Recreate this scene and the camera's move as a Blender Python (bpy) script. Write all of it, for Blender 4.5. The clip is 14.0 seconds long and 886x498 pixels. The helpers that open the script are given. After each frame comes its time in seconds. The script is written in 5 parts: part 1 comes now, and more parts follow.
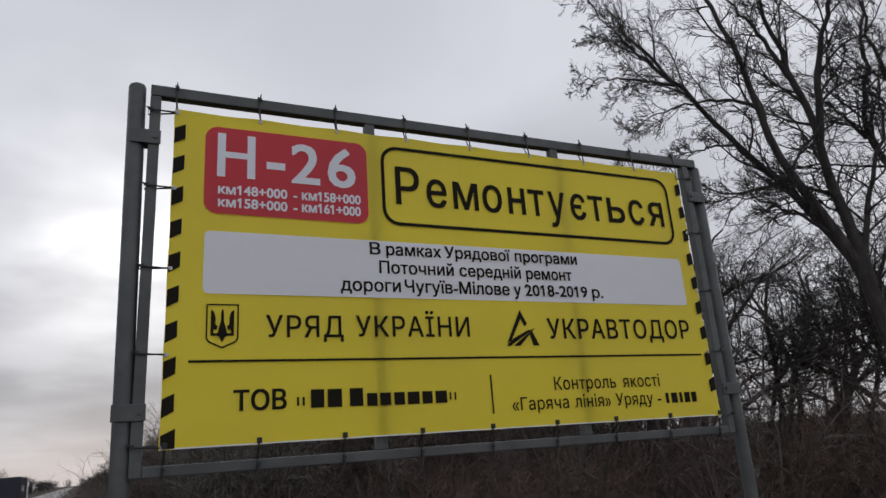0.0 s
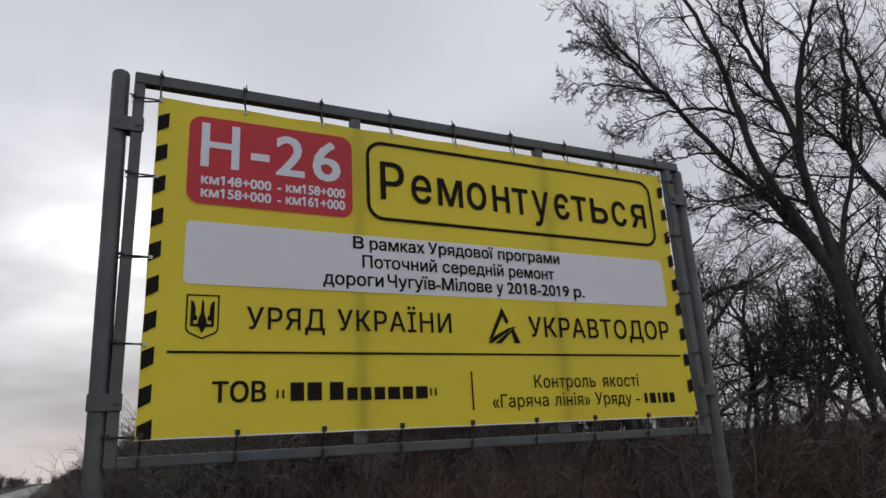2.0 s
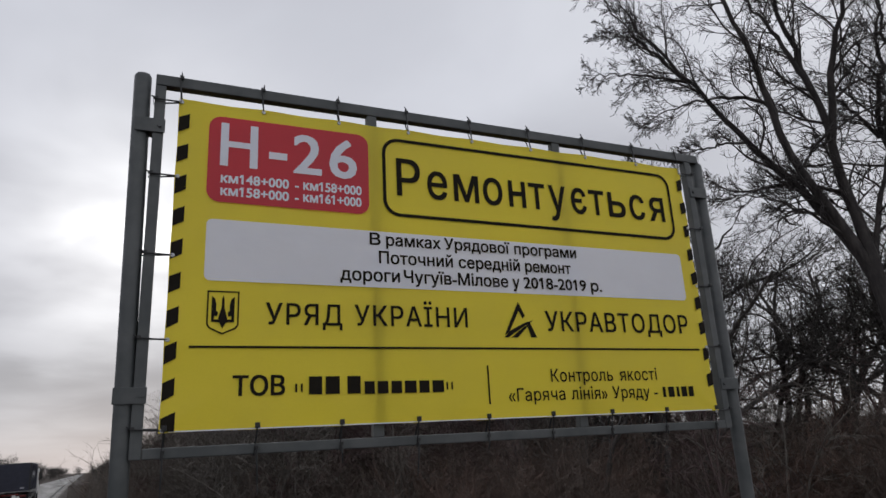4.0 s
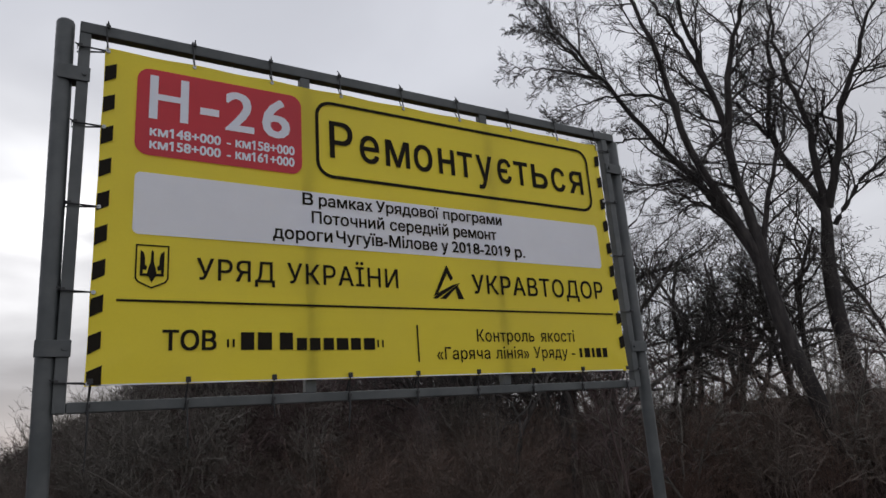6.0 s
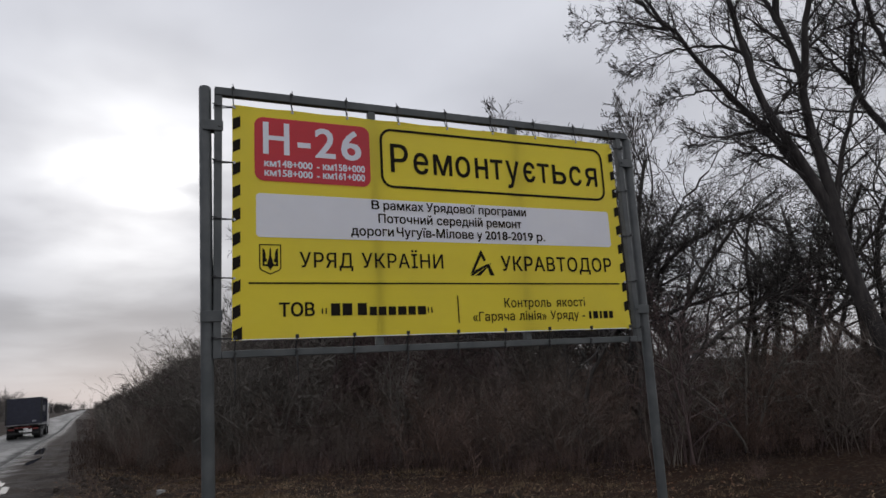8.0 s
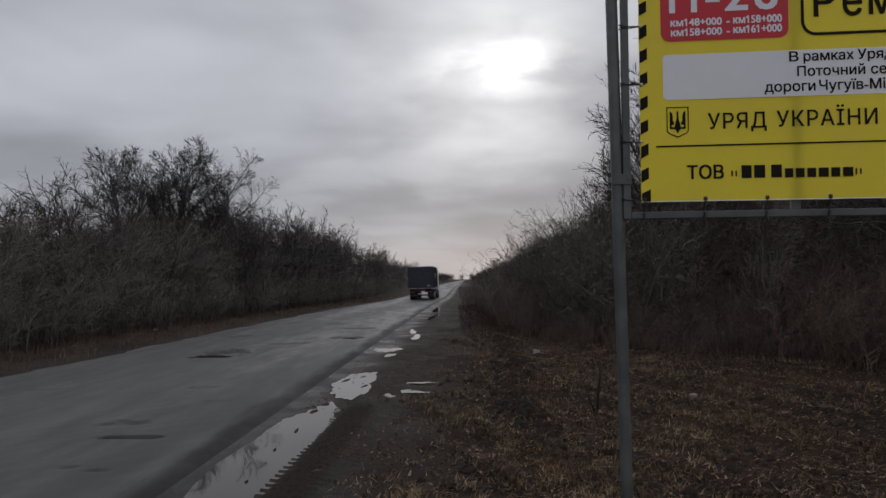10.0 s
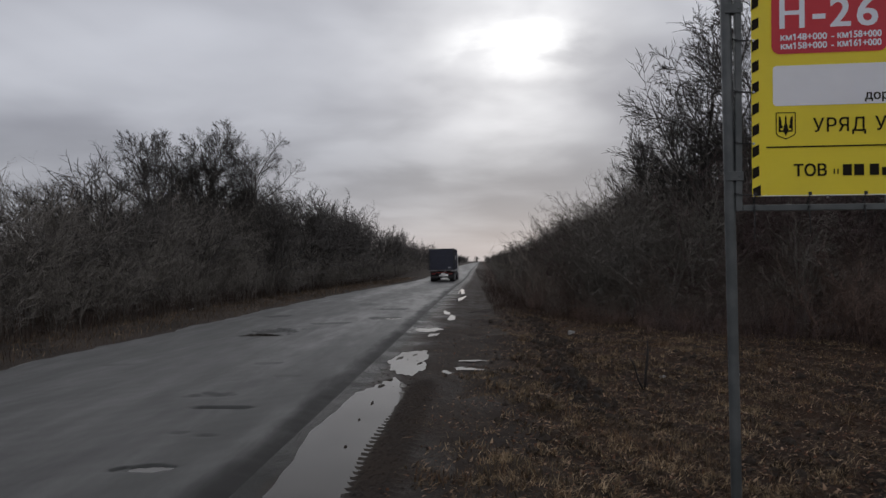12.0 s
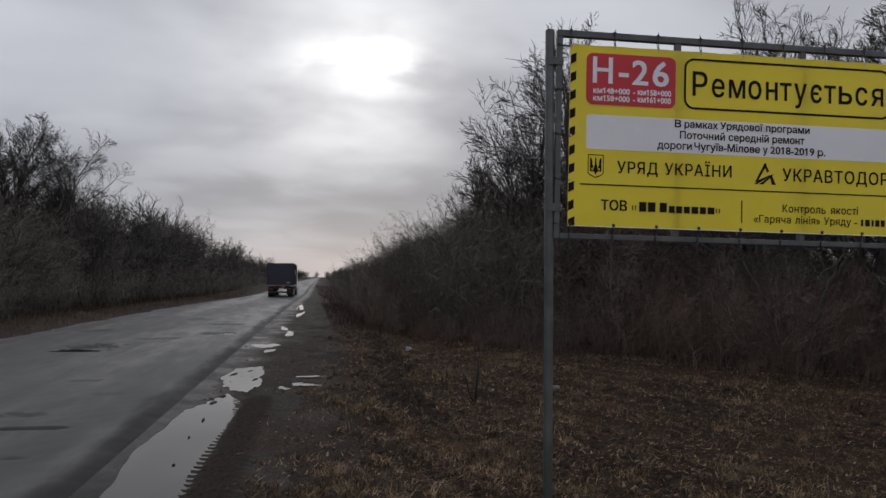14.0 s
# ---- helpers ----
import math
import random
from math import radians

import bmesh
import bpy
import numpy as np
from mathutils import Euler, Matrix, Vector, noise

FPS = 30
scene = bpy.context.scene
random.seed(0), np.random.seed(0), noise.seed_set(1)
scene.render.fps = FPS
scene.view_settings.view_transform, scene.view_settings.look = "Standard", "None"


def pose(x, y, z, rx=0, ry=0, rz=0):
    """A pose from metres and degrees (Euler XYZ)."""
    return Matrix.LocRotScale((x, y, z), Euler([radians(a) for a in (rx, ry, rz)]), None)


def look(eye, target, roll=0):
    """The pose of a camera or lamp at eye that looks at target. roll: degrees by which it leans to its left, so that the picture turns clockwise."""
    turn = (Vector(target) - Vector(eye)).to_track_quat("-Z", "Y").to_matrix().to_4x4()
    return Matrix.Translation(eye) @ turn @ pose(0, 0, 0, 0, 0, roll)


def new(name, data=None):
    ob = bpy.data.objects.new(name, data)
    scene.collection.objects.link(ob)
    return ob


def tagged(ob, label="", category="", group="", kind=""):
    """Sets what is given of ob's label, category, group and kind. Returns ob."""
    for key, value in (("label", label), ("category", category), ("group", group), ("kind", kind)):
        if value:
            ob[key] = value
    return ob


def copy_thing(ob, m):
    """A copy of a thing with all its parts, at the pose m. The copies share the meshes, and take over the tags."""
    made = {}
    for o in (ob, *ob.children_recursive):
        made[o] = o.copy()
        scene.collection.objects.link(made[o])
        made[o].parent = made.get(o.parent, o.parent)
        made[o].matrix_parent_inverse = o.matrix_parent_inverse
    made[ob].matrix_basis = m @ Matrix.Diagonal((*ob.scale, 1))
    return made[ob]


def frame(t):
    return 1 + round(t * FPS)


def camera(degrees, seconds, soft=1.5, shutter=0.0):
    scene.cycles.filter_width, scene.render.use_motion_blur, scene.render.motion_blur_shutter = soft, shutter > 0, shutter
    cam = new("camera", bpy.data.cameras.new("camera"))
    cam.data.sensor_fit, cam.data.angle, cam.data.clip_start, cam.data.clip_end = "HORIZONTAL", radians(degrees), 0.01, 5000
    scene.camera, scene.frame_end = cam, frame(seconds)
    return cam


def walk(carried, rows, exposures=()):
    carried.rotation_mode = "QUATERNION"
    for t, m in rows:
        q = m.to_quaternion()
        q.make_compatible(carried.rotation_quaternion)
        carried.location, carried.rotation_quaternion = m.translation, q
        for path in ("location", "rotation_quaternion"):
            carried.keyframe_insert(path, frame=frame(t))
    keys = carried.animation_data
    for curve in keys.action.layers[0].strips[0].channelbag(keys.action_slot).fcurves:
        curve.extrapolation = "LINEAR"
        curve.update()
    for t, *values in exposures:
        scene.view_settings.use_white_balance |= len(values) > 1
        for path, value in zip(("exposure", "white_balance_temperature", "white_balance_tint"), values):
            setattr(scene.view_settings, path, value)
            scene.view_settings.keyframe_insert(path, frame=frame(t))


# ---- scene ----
cam = camera(67.0, 14.0)
PATH = [
    (0, (-0.361, -2.272, 1.844), (0.596, -0.606, 2.402), -5.1),
    (0.5, (-0.359, -2.267, 1.845), (0.635, -0.628, 2.417), -4.4),
    (1, (-0.363, -2.271, 1.828), (0.611, -0.621, 2.405), -4.3),
    (1.5, (-0.389, -2.240, 1.836), (0.610, -0.604, 2.407), -4.2),
    (2, (-0.363, -2.264, 1.823), (0.639, -0.625, 2.382), -4.3),
    (2.5, (-0.365, -2.272, 1.841), (0.624, -0.626, 2.400), -4.0),
    (3, (-0.371, -2.267, 1.812), (0.596, -0.620, 2.406), -4.5),
    (3.2, (-0.360, -2.287, 1.818), (0.583, -0.625, 2.408), -4.1),
    (5.3, (-0.331, -2.316, 1.823), (0.604, -0.622, 2.331), -3.9),
    (5.5, (-0.375, -2.255, 1.798), (0.660, -0.629, 2.331), -5.5),
    (6, (-0.424, -2.299, 1.697), (0.729, -0.744, 2.198), -5.2),
    (6.5, (-0.458, -2.537, 1.602), (0.348, -0.772, 2.086), -2.5),
    (7, (-0.614, -2.806, 1.605), (0.482, -1.157, 1.888), -3.3),
    (7.5, (-0.755, -3.049, 1.646), (0.238, -1.315, 1.742), -2.6),
    (8, (-0.736, -3.187, 1.679), (0.219, -1.467, 2.044), -4.3),
    (8.5, (-0.748, -3.186, 1.689), (-0.025, -1.328, 1.845), -2.3),
    (9, (-0.849, -3.110, 1.657), (-0.739, -1.114, 1.734), -0.9),
    (9.2, (-0.890, -3.106, 1.641), (-0.919, -1.106, 1.661), -1.1),
    (11.3, (-1.417, -3.596, 1.532), (-1.433, -1.604, 1.708), -2.4),
    (11.5, (-1.525, -3.626, 1.576), (-1.535, -1.628, 1.663), -4.7),
    (12, (-1.669, -3.737, 1.613), (-1.748, -1.738, 1.631), -1.2),
    (12.5, (-1.707, -3.725, 1.632), (-1.721, -1.725, 1.585), 0.5),
    (13, (-1.697, -3.689, 1.623), (-1.684, -1.689, 1.622), 0.0),
    (13.5, (-1.720, -3.790, 1.657), (-1.291, -1.837, 1.672), 0.1),
    (14, (-1.692, -3.957, 1.608), (-1.302, -1.997, 1.674), 0.5),
]
walk(cam, [(t, look(eye, target, roll)) for t, eye, target, roll in PATH], [(0, 0.83), (6.9, 0.85), (7.5, 1.02), (8.0, 0.86), (8.6, 0.83), (9.1, 0.64), (11.5, 0.46), (12.4, 0.69), (14, 0.65)])

from mathutils.geometry import tessellate_polygon

# ---- light ----
SUN_AZ, SUN_EL = radians(4.5), radians(17.2)
world = bpy.data.worlds.new("overcast_sky")
scene.world = world
world.use_nodes = True
wn, wl = world.node_tree.nodes, world.node_tree.links
wn.clear()


def wnode(kind, **values):
    n = wn.new(kind)
    for k, v in values.items():
        n.inputs[int(k[1:]) if k[0] == "i" and k[1:].isdigit() else k].default_value = v
    return n


def wmath(op, a, b=None):
    n = wn.new("ShaderNodeMath")
    n.operation = op
    for i, v in enumerate((a, b)):
        if v is None:
            continue
        if isinstance(v, (int, float)):
            n.inputs[i].default_value = v
        else:
            wl.new(v, n.inputs[i])
    return n.outputs[0]


def wmix(fac, a, b, blend="MIX"):
    n = wn.new("ShaderNodeMix")
    n.data_type, n.blend_type = "RGBA", blend
    for sock, v in ((n.inputs[0], fac), (n.inputs[6], a), (n.inputs[7], b)):
        if isinstance(v, (int, float, tuple)):
            sock.default_value = v
        else:
            wl.new(v, sock)
    return n.outputs[2]


coords = wn.new("ShaderNodeTexCoord").outputs["Generated"]
split = wn.new("ShaderNodeSeparateXYZ")
wl.new(coords, split.inputs[0])
height = wmath("ADD", wmath("MAXIMUM", split.outputs[2], 0.0), 0.16)
flat = wn.new("ShaderNodeCombineXYZ")
wl.new(wmath("DIVIDE", split.outputs[0], height), flat.inputs[0])
wl.new(wmath("DIVIDE", split.outputs[1], height), flat.inputs[1])


def cloud(scale, detail, low, high, shift):
    mp = wn.new("ShaderNodeMapping")
    mp.inputs["Location"].default_value = shift
    wl.new(flat.outputs[0], mp.inputs[0])
    n = wn.new("ShaderNodeTexNoise")
    n.inputs["Scale"].default_value, n.inputs["Detail"].default_value = scale, detail
    n.inputs["Roughness"].default_value = 0.48
    n.inputs["Distortion"].default_value = 0.25
    wl.new(mp.outputs[0], n.inputs["Vector"])
    r = wn.new("ShaderNodeMapRange")
    r.interpolation_type = "SMOOTHSTEP"
    wl.new(n.outputs["Fac"], r.inputs[0])
    r.inputs[1].default_value, r.inputs[2].default_value = low, high
    return r.outputs[0]


big = cloud(0.60, 4.0, 0.40, 0.60, (3.1, 1.7, 0.0))
small = cloud(1.5, 5.0, 0.32, 0.70, (0.4, 7.2, 0.0))
cover = wmath("ADD", wmath("MULTIPLY", big, 0.68), wmath("MULTIPLY", small, 0.32))
sky_tone = wmix(cover, (0.205, 0.210, 0.240, 1), (0.375, 0.385, 0.425, 1))
# the sun shows as a pale glow through thinner cloud
sun_dir = Vector((math.sin(SUN_AZ) * math.cos(SUN_EL), math.cos(SUN_AZ) * math.cos(SUN_EL), math.sin(SUN_EL)))
dot = wn.new("ShaderNodeVectorMath")
dot.operation = "DOT_PRODUCT"
wl.new(coords, dot.inputs[0])
dot.inputs[1].default_value = sun_dir
facing = wmath("MAXIMUM", dot.outputs["Value"], 0.0)
glow = wmath("MULTIPLY", wmath("POWER", facing, 70.0), wmath("ADD", wmath("MULTIPLY", cover, 0.55), 0.12))
# brightest in a ragged gap, wider than high
off_x = wmath("DIVIDE", wmath("SUBTRACT", split.outputs[0], sun_dir.x), 0.085)
off_z = wmath("DIVIDE", wmath("SUBTRACT", split.outputs[2], sun_dir.z), 0.042)
gap = wmath("POWER", 2.718, wmath("MULTIPLY", wmath("ADD", wmath("MULTIPLY", off_x, off_x), wmath("MULTIPLY", off_z, off_z)), -1.0))
wisps = cloud(3.2, 5.0, 0.36, 0.62, (5.5, 2.3, 0.0))
core = wmath("MULTIPLY", wmath("MULTIPLY", gap, wmath("GREATER_THAN", split.outputs[1], 0.0)), wmath("ADD", wmath("MULTIPLY", wisps, 0.65), 0.25))
glow = wmath("ADD", glow, core)
glow = wmath("MINIMUM", glow, 1.0)
sky_tone = wmix(glow, sky_tone, (0.95, 0.955, 0.965, 1))
# the mostly unseen sky overhead is dimmed to keep the ground dark
overhead = wmath("MULTIPLY", wmath("MAXIMUM", wmath("SUBTRACT", split.outputs[2], 0.5), 0.0), 0.8)
sky_tone = wmix(wmath("MULTIPLY", overhead, 0.7), sky_tone, (0.22, 0.225, 0.24, 1))
haze = wmath("POWER", wmath("SUBTRACT", 1.0, wmath("MINIMUM", wmath("MULTIPLY", wmath("ABSOLUTE", split.outputs[2]), 6.5), 1.0)), 1.6)
sky_tone = wmix(wmath("MULTIPLY", haze, 0.75), sky_tone, (0.30, 0.285, 0.295, 1))
# a darker bank of cloud low over the woods
bank = wmath("POWER", 2.718, wmath("MULTIPLY", wmath("POWER", wmath("DIVIDE", wmath("ABSOLUTE", wmath("SUBTRACT", split.outputs[2], 0.115)), 0.07), 2.0), -1.0))
sky_tone = wmix(wmath("MULTIPLY", bank, wmath("SUBTRACT", 0.85, wmath("MULTIPLY", small, 0.35))), sky_tone, (0.185, 0.19, 0.212, 1))
# the unseen sky behind the viewer is brightened to light the sign's front
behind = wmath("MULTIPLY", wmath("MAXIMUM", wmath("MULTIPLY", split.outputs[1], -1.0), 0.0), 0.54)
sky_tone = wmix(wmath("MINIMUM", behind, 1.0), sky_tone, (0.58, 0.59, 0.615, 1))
# the cloud away over the wood is thinner and paler
east = wmath("MULTIPLY", wmath("POWER", wmath("MAXIMUM", split.outputs[0], 0.0), 2.0), 0.42)
sky_tone = wmix(east, sky_tone, (0.56, 0.56, 0.575, 1))
nishita = wn.new("ShaderNodeTexSky")
nishita.sky_type, nishita.sun_disc = "NISHITA", False
nishita.sun_elevation, nishita.sun_rotation = SUN_EL, SUN_AZ
clear_bg = wn.new("ShaderNodeBackground")
wl.new(nishita.outputs[0], clear_bg.inputs[0])
clear_bg.inputs[1].default_value = 0.05
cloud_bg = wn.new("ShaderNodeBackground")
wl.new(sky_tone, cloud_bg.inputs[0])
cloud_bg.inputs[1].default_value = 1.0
mixed = wn.new("ShaderNodeMixShader")
mixed.inputs[0].default_value = 0.97
wl.new(clear_bg.outputs[0], mixed.inputs[1])
wl.new(cloud_bg.outputs[0], mixed.inputs[2])
wl.new(mixed.outputs[0], wn.new("ShaderNodeOutputWorld").inputs[0])

sun_data = bpy.data.lights.new("sun", "SUN")
sun_data.energy, sun_data.angle, sun_data.color = 0.22, radians(90), (1.0, 0.96, 0.91)
sun = new("sun", sun_data)
sun.matrix_world = look(sun_dir * 200, (0, 0, 0))

# ---- materials ----


class Mat:
    """A small node builder for one principled material."""

    def __init__(self, name, rough=0.8, metal=0.0):
        self.m = bpy.data.materials.new(name)
        self.m.use_nodes = True
        self.n, self.l = self.m.node_tree.nodes, self.m.node_tree.links
        self.b = self.n["Principled BSDF"]
        self.b.inputs["Roughness"].default_value = rough
        self.b.inputs["Metallic"].default_value = metal
        self.co = self.n.new("ShaderNodeTexCoord").outputs["Object"]

    def noise(self, scale, detail=4.0, rough=0.55, stretch=None, vec=None):
        t = self.n.new("ShaderNodeTexNoise")
        t.inputs["Scale"].default_value, t.inputs["Detail"].default_value = scale, detail
        t.inputs["Roughness"].default_value = rough
        v = vec or self.co
        if stretch:
            mp = self.n.new("ShaderNodeMapping")
            mp.inputs["Scale"].default_value = stretch
            self.l.new(v, mp.inputs[0])
            v = mp.outputs[0]
        self.l.new(v, t.inputs["Vector"])
        return t.outputs["Fac"]

    def span(self, v, a, b, c=0.0, d=1.0):
        r = self.n.new("ShaderNodeMapRange")
        r.interpolation_type = "SMOOTHSTEP"
        self.l.new(v, r.inputs[0])
        for i, x in enumerate((a, b, c, d)):
            r.inputs[i + 1].default_value = x
        return r.outputs[0]

    def mix(self, fac, a, b, blend="MIX"):
        n = self.n.new("ShaderNodeMix")
        n.data_type, n.blend_type = "RGBA", blend
        for sock, v in ((n.inputs[0], fac), (n.inputs[6], a), (n.inputs[7], b)):
            if isinstance(v, tuple):
                sock.default_value = (*v, 1) if len(v) == 3 else v
            elif isinstance(v, (int, float)):
                sock.default_value = v
            else:
                self.l.new(v, sock)
        return n.outputs[2]

    def math(self, op, a, b=0.0):
        n = self.n.new("ShaderNodeMath")
        n.operation = op
        for i, v in enumerate((a, b)):
            if isinstance(v, (int, float)):
                n.inputs[i].default_value = v
            else:
                self.l.new(v, n.inputs[i])
        return n.outputs[0]

    def island(self):
        return self.n.new("ShaderNodeNewGeometry").outputs["Random Per Island"]

    def thing(self):
        return self.n.new("ShaderNodeObjectInfo").outputs["Random"]

    def color(self, c):
        if isinstance(c, tuple):
            self.b.inputs["Base Color"].default_value = (*c, 1)
        else:
            self.l.new(c, self.b.inputs["Base Color"])
        return self

    def rough(self, v):
        self.l.new(v, self.b.inputs["Roughness"])
        return self

    def bump(self, v, strength=0.3, distance=0.01):
        n = self.n.new("ShaderNodeBump")
        n.inputs["Strength"].default_value, n.inputs["Distance"].default_value = strength, distance
        self.l.new(v, n.inputs["Height"])
        self.l.new(n.outputs[0], self.b.inputs["Normal"])
        return self


def ramp3(m, fac, a, b, c):
    lo = m.span(fac, 0.0, 0.5)
    hi = m.span(fac, 0.5, 1.0)
    return m.mix(hi, m.mix(lo, a, b), c)


# painted steel of the sign frame
STEEL = Mat("grey_paint", 0.42)
g = STEEL.noise(7, 5)
STEEL.color(STEEL.mix(STEEL.span(g, 0.35, 0.7), (0.060, 0.066, 0.068), (0.092, 0.097, 0.099)))
STEEL.rough(STEEL.span(STEEL.noise(30, 4), 0.3, 0.7, 0.42, 0.62)).bump(STEEL.noise(160, 3), 0.12, 0.002)


def banner_material(name, tone, dull, through_light=0.38):
    """Printed vinyl, thin enough to let some light through."""
    m = Mat(name, 0.48)
    stain = m.span(m.noise(2.2, 4), 0.35, 0.75)
    fine = m.span(m.noise(240, 2), 0.3, 0.7)
    base = m.mix(stain, tone, dull)
    base = m.mix(m.math("MULTIPLY", fine, 0.10), base, tuple(0.75 * v for v in tone))
    m.color(base)
    m.bump(m.noise(3.0, 3, 0.5, (1.0, 1.0, 2.2)), 0.35, 0.02)
    tr = m.n.new("ShaderNodeBsdfTranslucent")
    m.l.new(base, tr.inputs[0])
    mx = m.n.new("ShaderNodeMixShader")
    mx.inputs[0].default_value = through_light
    m.l.new(m.b.outputs[0], mx.inputs[1])
    m.l.new(tr.outputs[0], mx.inputs[2])
    m.l.new(mx.outputs[0], m.n["Material Output"].inputs[0])
    return m


YELLOW = banner_material("yellow_vinyl", (0.87, 0.70, 0.042), (0.80, 0.64, 0.05))
RED = banner_material("red_print", (0.70, 0.05, 0.08), (0.64, 0.055, 0.085))
WHITE = banner_material("white_print", (0.86, 0.87, 0.95), (0.80, 0.81, 0.89), 0.12)
INK = Mat("black_ink", 0.75)
INK.b.inputs["Specular IOR Level"].default_value = 0.12
INK.color(INK.mix(INK.noise(40, 3), (0.010, 0.008, 0.006), (0.020, 0.016, 0.011)))
TIE = Mat("black_nylon", 0.5)
TIE.color(TIE.mix(TIE.noise(60, 2), (0.010, 0.010, 0.011), (0.02, 0.02, 0.022)))
GROMMET = Mat("zinc_grommet", 0.4, 0.6).color((0.45, 0.45, 0.46))

# asphalt: worn, wet, patched
ASPHALT = Mat("wet_asphalt", 0.4)
a1 = ASPHALT.noise(0.55, 5, 0.6, (1.0, 0.07, 1.0))
a2 = ASPHALT.noise(2.4, 5, 0.6, (1.0, 0.22, 1.0))
a3 = ASPHALT.noise(85, 4, 0.7)
tone = ASPHALT.mix(ASPHALT.span(a1, 0.32, 0.68), (0.016, 0.0168, 0.016), (0.034, 0.035, 0.033))
tone = ASPHALT.mix(ASPHALT.span(a2, 0.55, 0.75, 0.0, 0.6), tone, (0.022, 0.023, 0.022))
tone = ASPHALT.mix(ASPHALT.span(a3, 0.45, 0.75, 0.0, 0.5), tone, (0.062, 0.062, 0.058))
cracks = ASPHALT.n.new("ShaderNodeTexVoronoi")
cracks.feature = "DISTANCE_TO_EDGE"
cracks.inputs["Scale"].default_value = 0.8
warp = ASPHALT.n.new("ShaderNodeMapping")
warp.inputs["Scale"].default_value = (1.4, 0.55, 1.0)
ASPHALT.l.new(ASPHALT.co, warp.inputs[0])
bend = ASPHALT.n.new("ShaderNodeVectorMath")
bend.operation = "ADD"
wob = ASPHALT.n.new("ShaderNodeTexNoise")
wob.inputs["Scale"].default_value, wob.inputs["Detail"].default_value = 1.6, 4.0
ASPHALT.l.new(warp.outputs[0], wob.inputs["Vector"])
ASPHALT.l.new(warp.outputs[0], bend.inputs[0])
ASPHALT.l.new(wob.outputs["Color"], bend.inputs[1])
ASPHALT.l.new(bend.outputs[0], cracks.inputs["Vector"])
crack = ASPHALT.math("MULTIPLY", ASPHALT.span(cracks.outputs["Distance"], 0.0, 0.012, 1.0, 0.0), ASPHALT.span(a1, 0.45, 0.6))
tone = ASPHALT.mix(ASPHALT.math("MULTIPLY", crack, 0.45), tone, (0.018, 0.018, 0.018))
place = ASPHALT.n.new("ShaderNodeSeparateXYZ")
ASPHALT.l.new(ASPHALT.co, place.inputs[0])
across = ASPHALT.math("SUBTRACT", place.outputs[0], ASPHALT.math("MULTIPLY", place.outputs[1], 0.0175))
# mud and the shade of the sloping edge, both put into the colour
mud_and_shade = ASPHALT.span(ASPHALT.math("ADD", across, ASPHALT.math("MULTIPLY", a2, 0.5)), -3.72, -3.36)
tone = ASPHALT.mix(ASPHALT.math("MULTIPLY", mud_and_shade, 0.8), tone, (0.015, 0.014, 0.013))
ASPHALT.color(tone)
worn = ASPHALT.span(ASPHALT.math("ADD", ASPHALT.math("MULTIPLY", a1, 0.6), ASPHALT.math("MULTIPLY", a2, 0.4)), 0.36, 0.64, 0.38, 0.60)
ASPHALT.rough(ASPHALT.math("ADD", worn, ASPHALT.math("MULTIPLY", mud_and_shade, 0.3)))
ASPHALT.b.inputs["Specular IOR Level"].default_value = 0.5
ASPHALT.bump(ASPHALT.math("ADD", ASPHALT.math("MULTIPLY", a3, 0.14), ASPHALT.math("MULTIPLY", a2, 0.8)), 0.4, 0.03)

# shoulder mud with fine gravel
MUD = Mat("wet_mud", 0.6)
m1, m2, m3 = MUD.noise(0.9, 5), MUD.noise(9, 5, 0.65), MUD.noise(70, 4, 0.7)
tone = MUD.mix(MUD.span(m1, 0.3, 0.7), (0.030, 0.024, 0.020), (0.058, 0.046, 0.037))
tone = MUD.mix(MUD.span(m2, 0.4, 0.72, 0.0, 0.7), tone, (0.060, 0.044, 0.035))
tone = MUD.mix(MUD.span(m3, 0.58, 0.72, 0.0, 0.6), tone, (0.105, 0.09, 0.075))
tone = MUD.mix(MUD.span(MUD.noise(26, 5, 0.7), 0.5, 0.62, 0.0, 0.75), tone, (0.020, 0.015, 0.012))
place = MUD.n.new("ShaderNodeSeparateXYZ")
MUD.l.new(MUD.co, place.inputs[0])
across = MUD.math("SUBTRACT", place.outputs[0], MUD.math("MULTIPLY", place.outputs[1], 0.0175))
gritty = MUD.span(MUD.math("ADD", across, MUD.math("MULTIPLY", m1, 0.35)), -3.24, -3.02, 1.0, 0.0)
MUD.color(MUD.mix(gritty, tone, MUD.mix(MUD.span(m3, 0.45, 0.75), (0.036, 0.036, 0.034), (0.075, 0.074, 0.069))))
soaked = MUD.span(MUD.math("ADD", across, MUD.math("MULTIPLY", m1, 0.5)), -3.0, -2.3, 0.36, 0.0)
MUD.rough(MUD.math("SUBTRACT", MUD.span(m1, 0.3, 0.65, 0.62, 0.95), soaked))
MUD.b.inputs["Specular IOR Level"].default_value = 0.2
MUD.bump(MUD.math("ADD", MUD.math("MULTIPLY", m2, 0.6), MUD.math("MULTIPLY", m3, 0.5)), 1.0, 0.045)

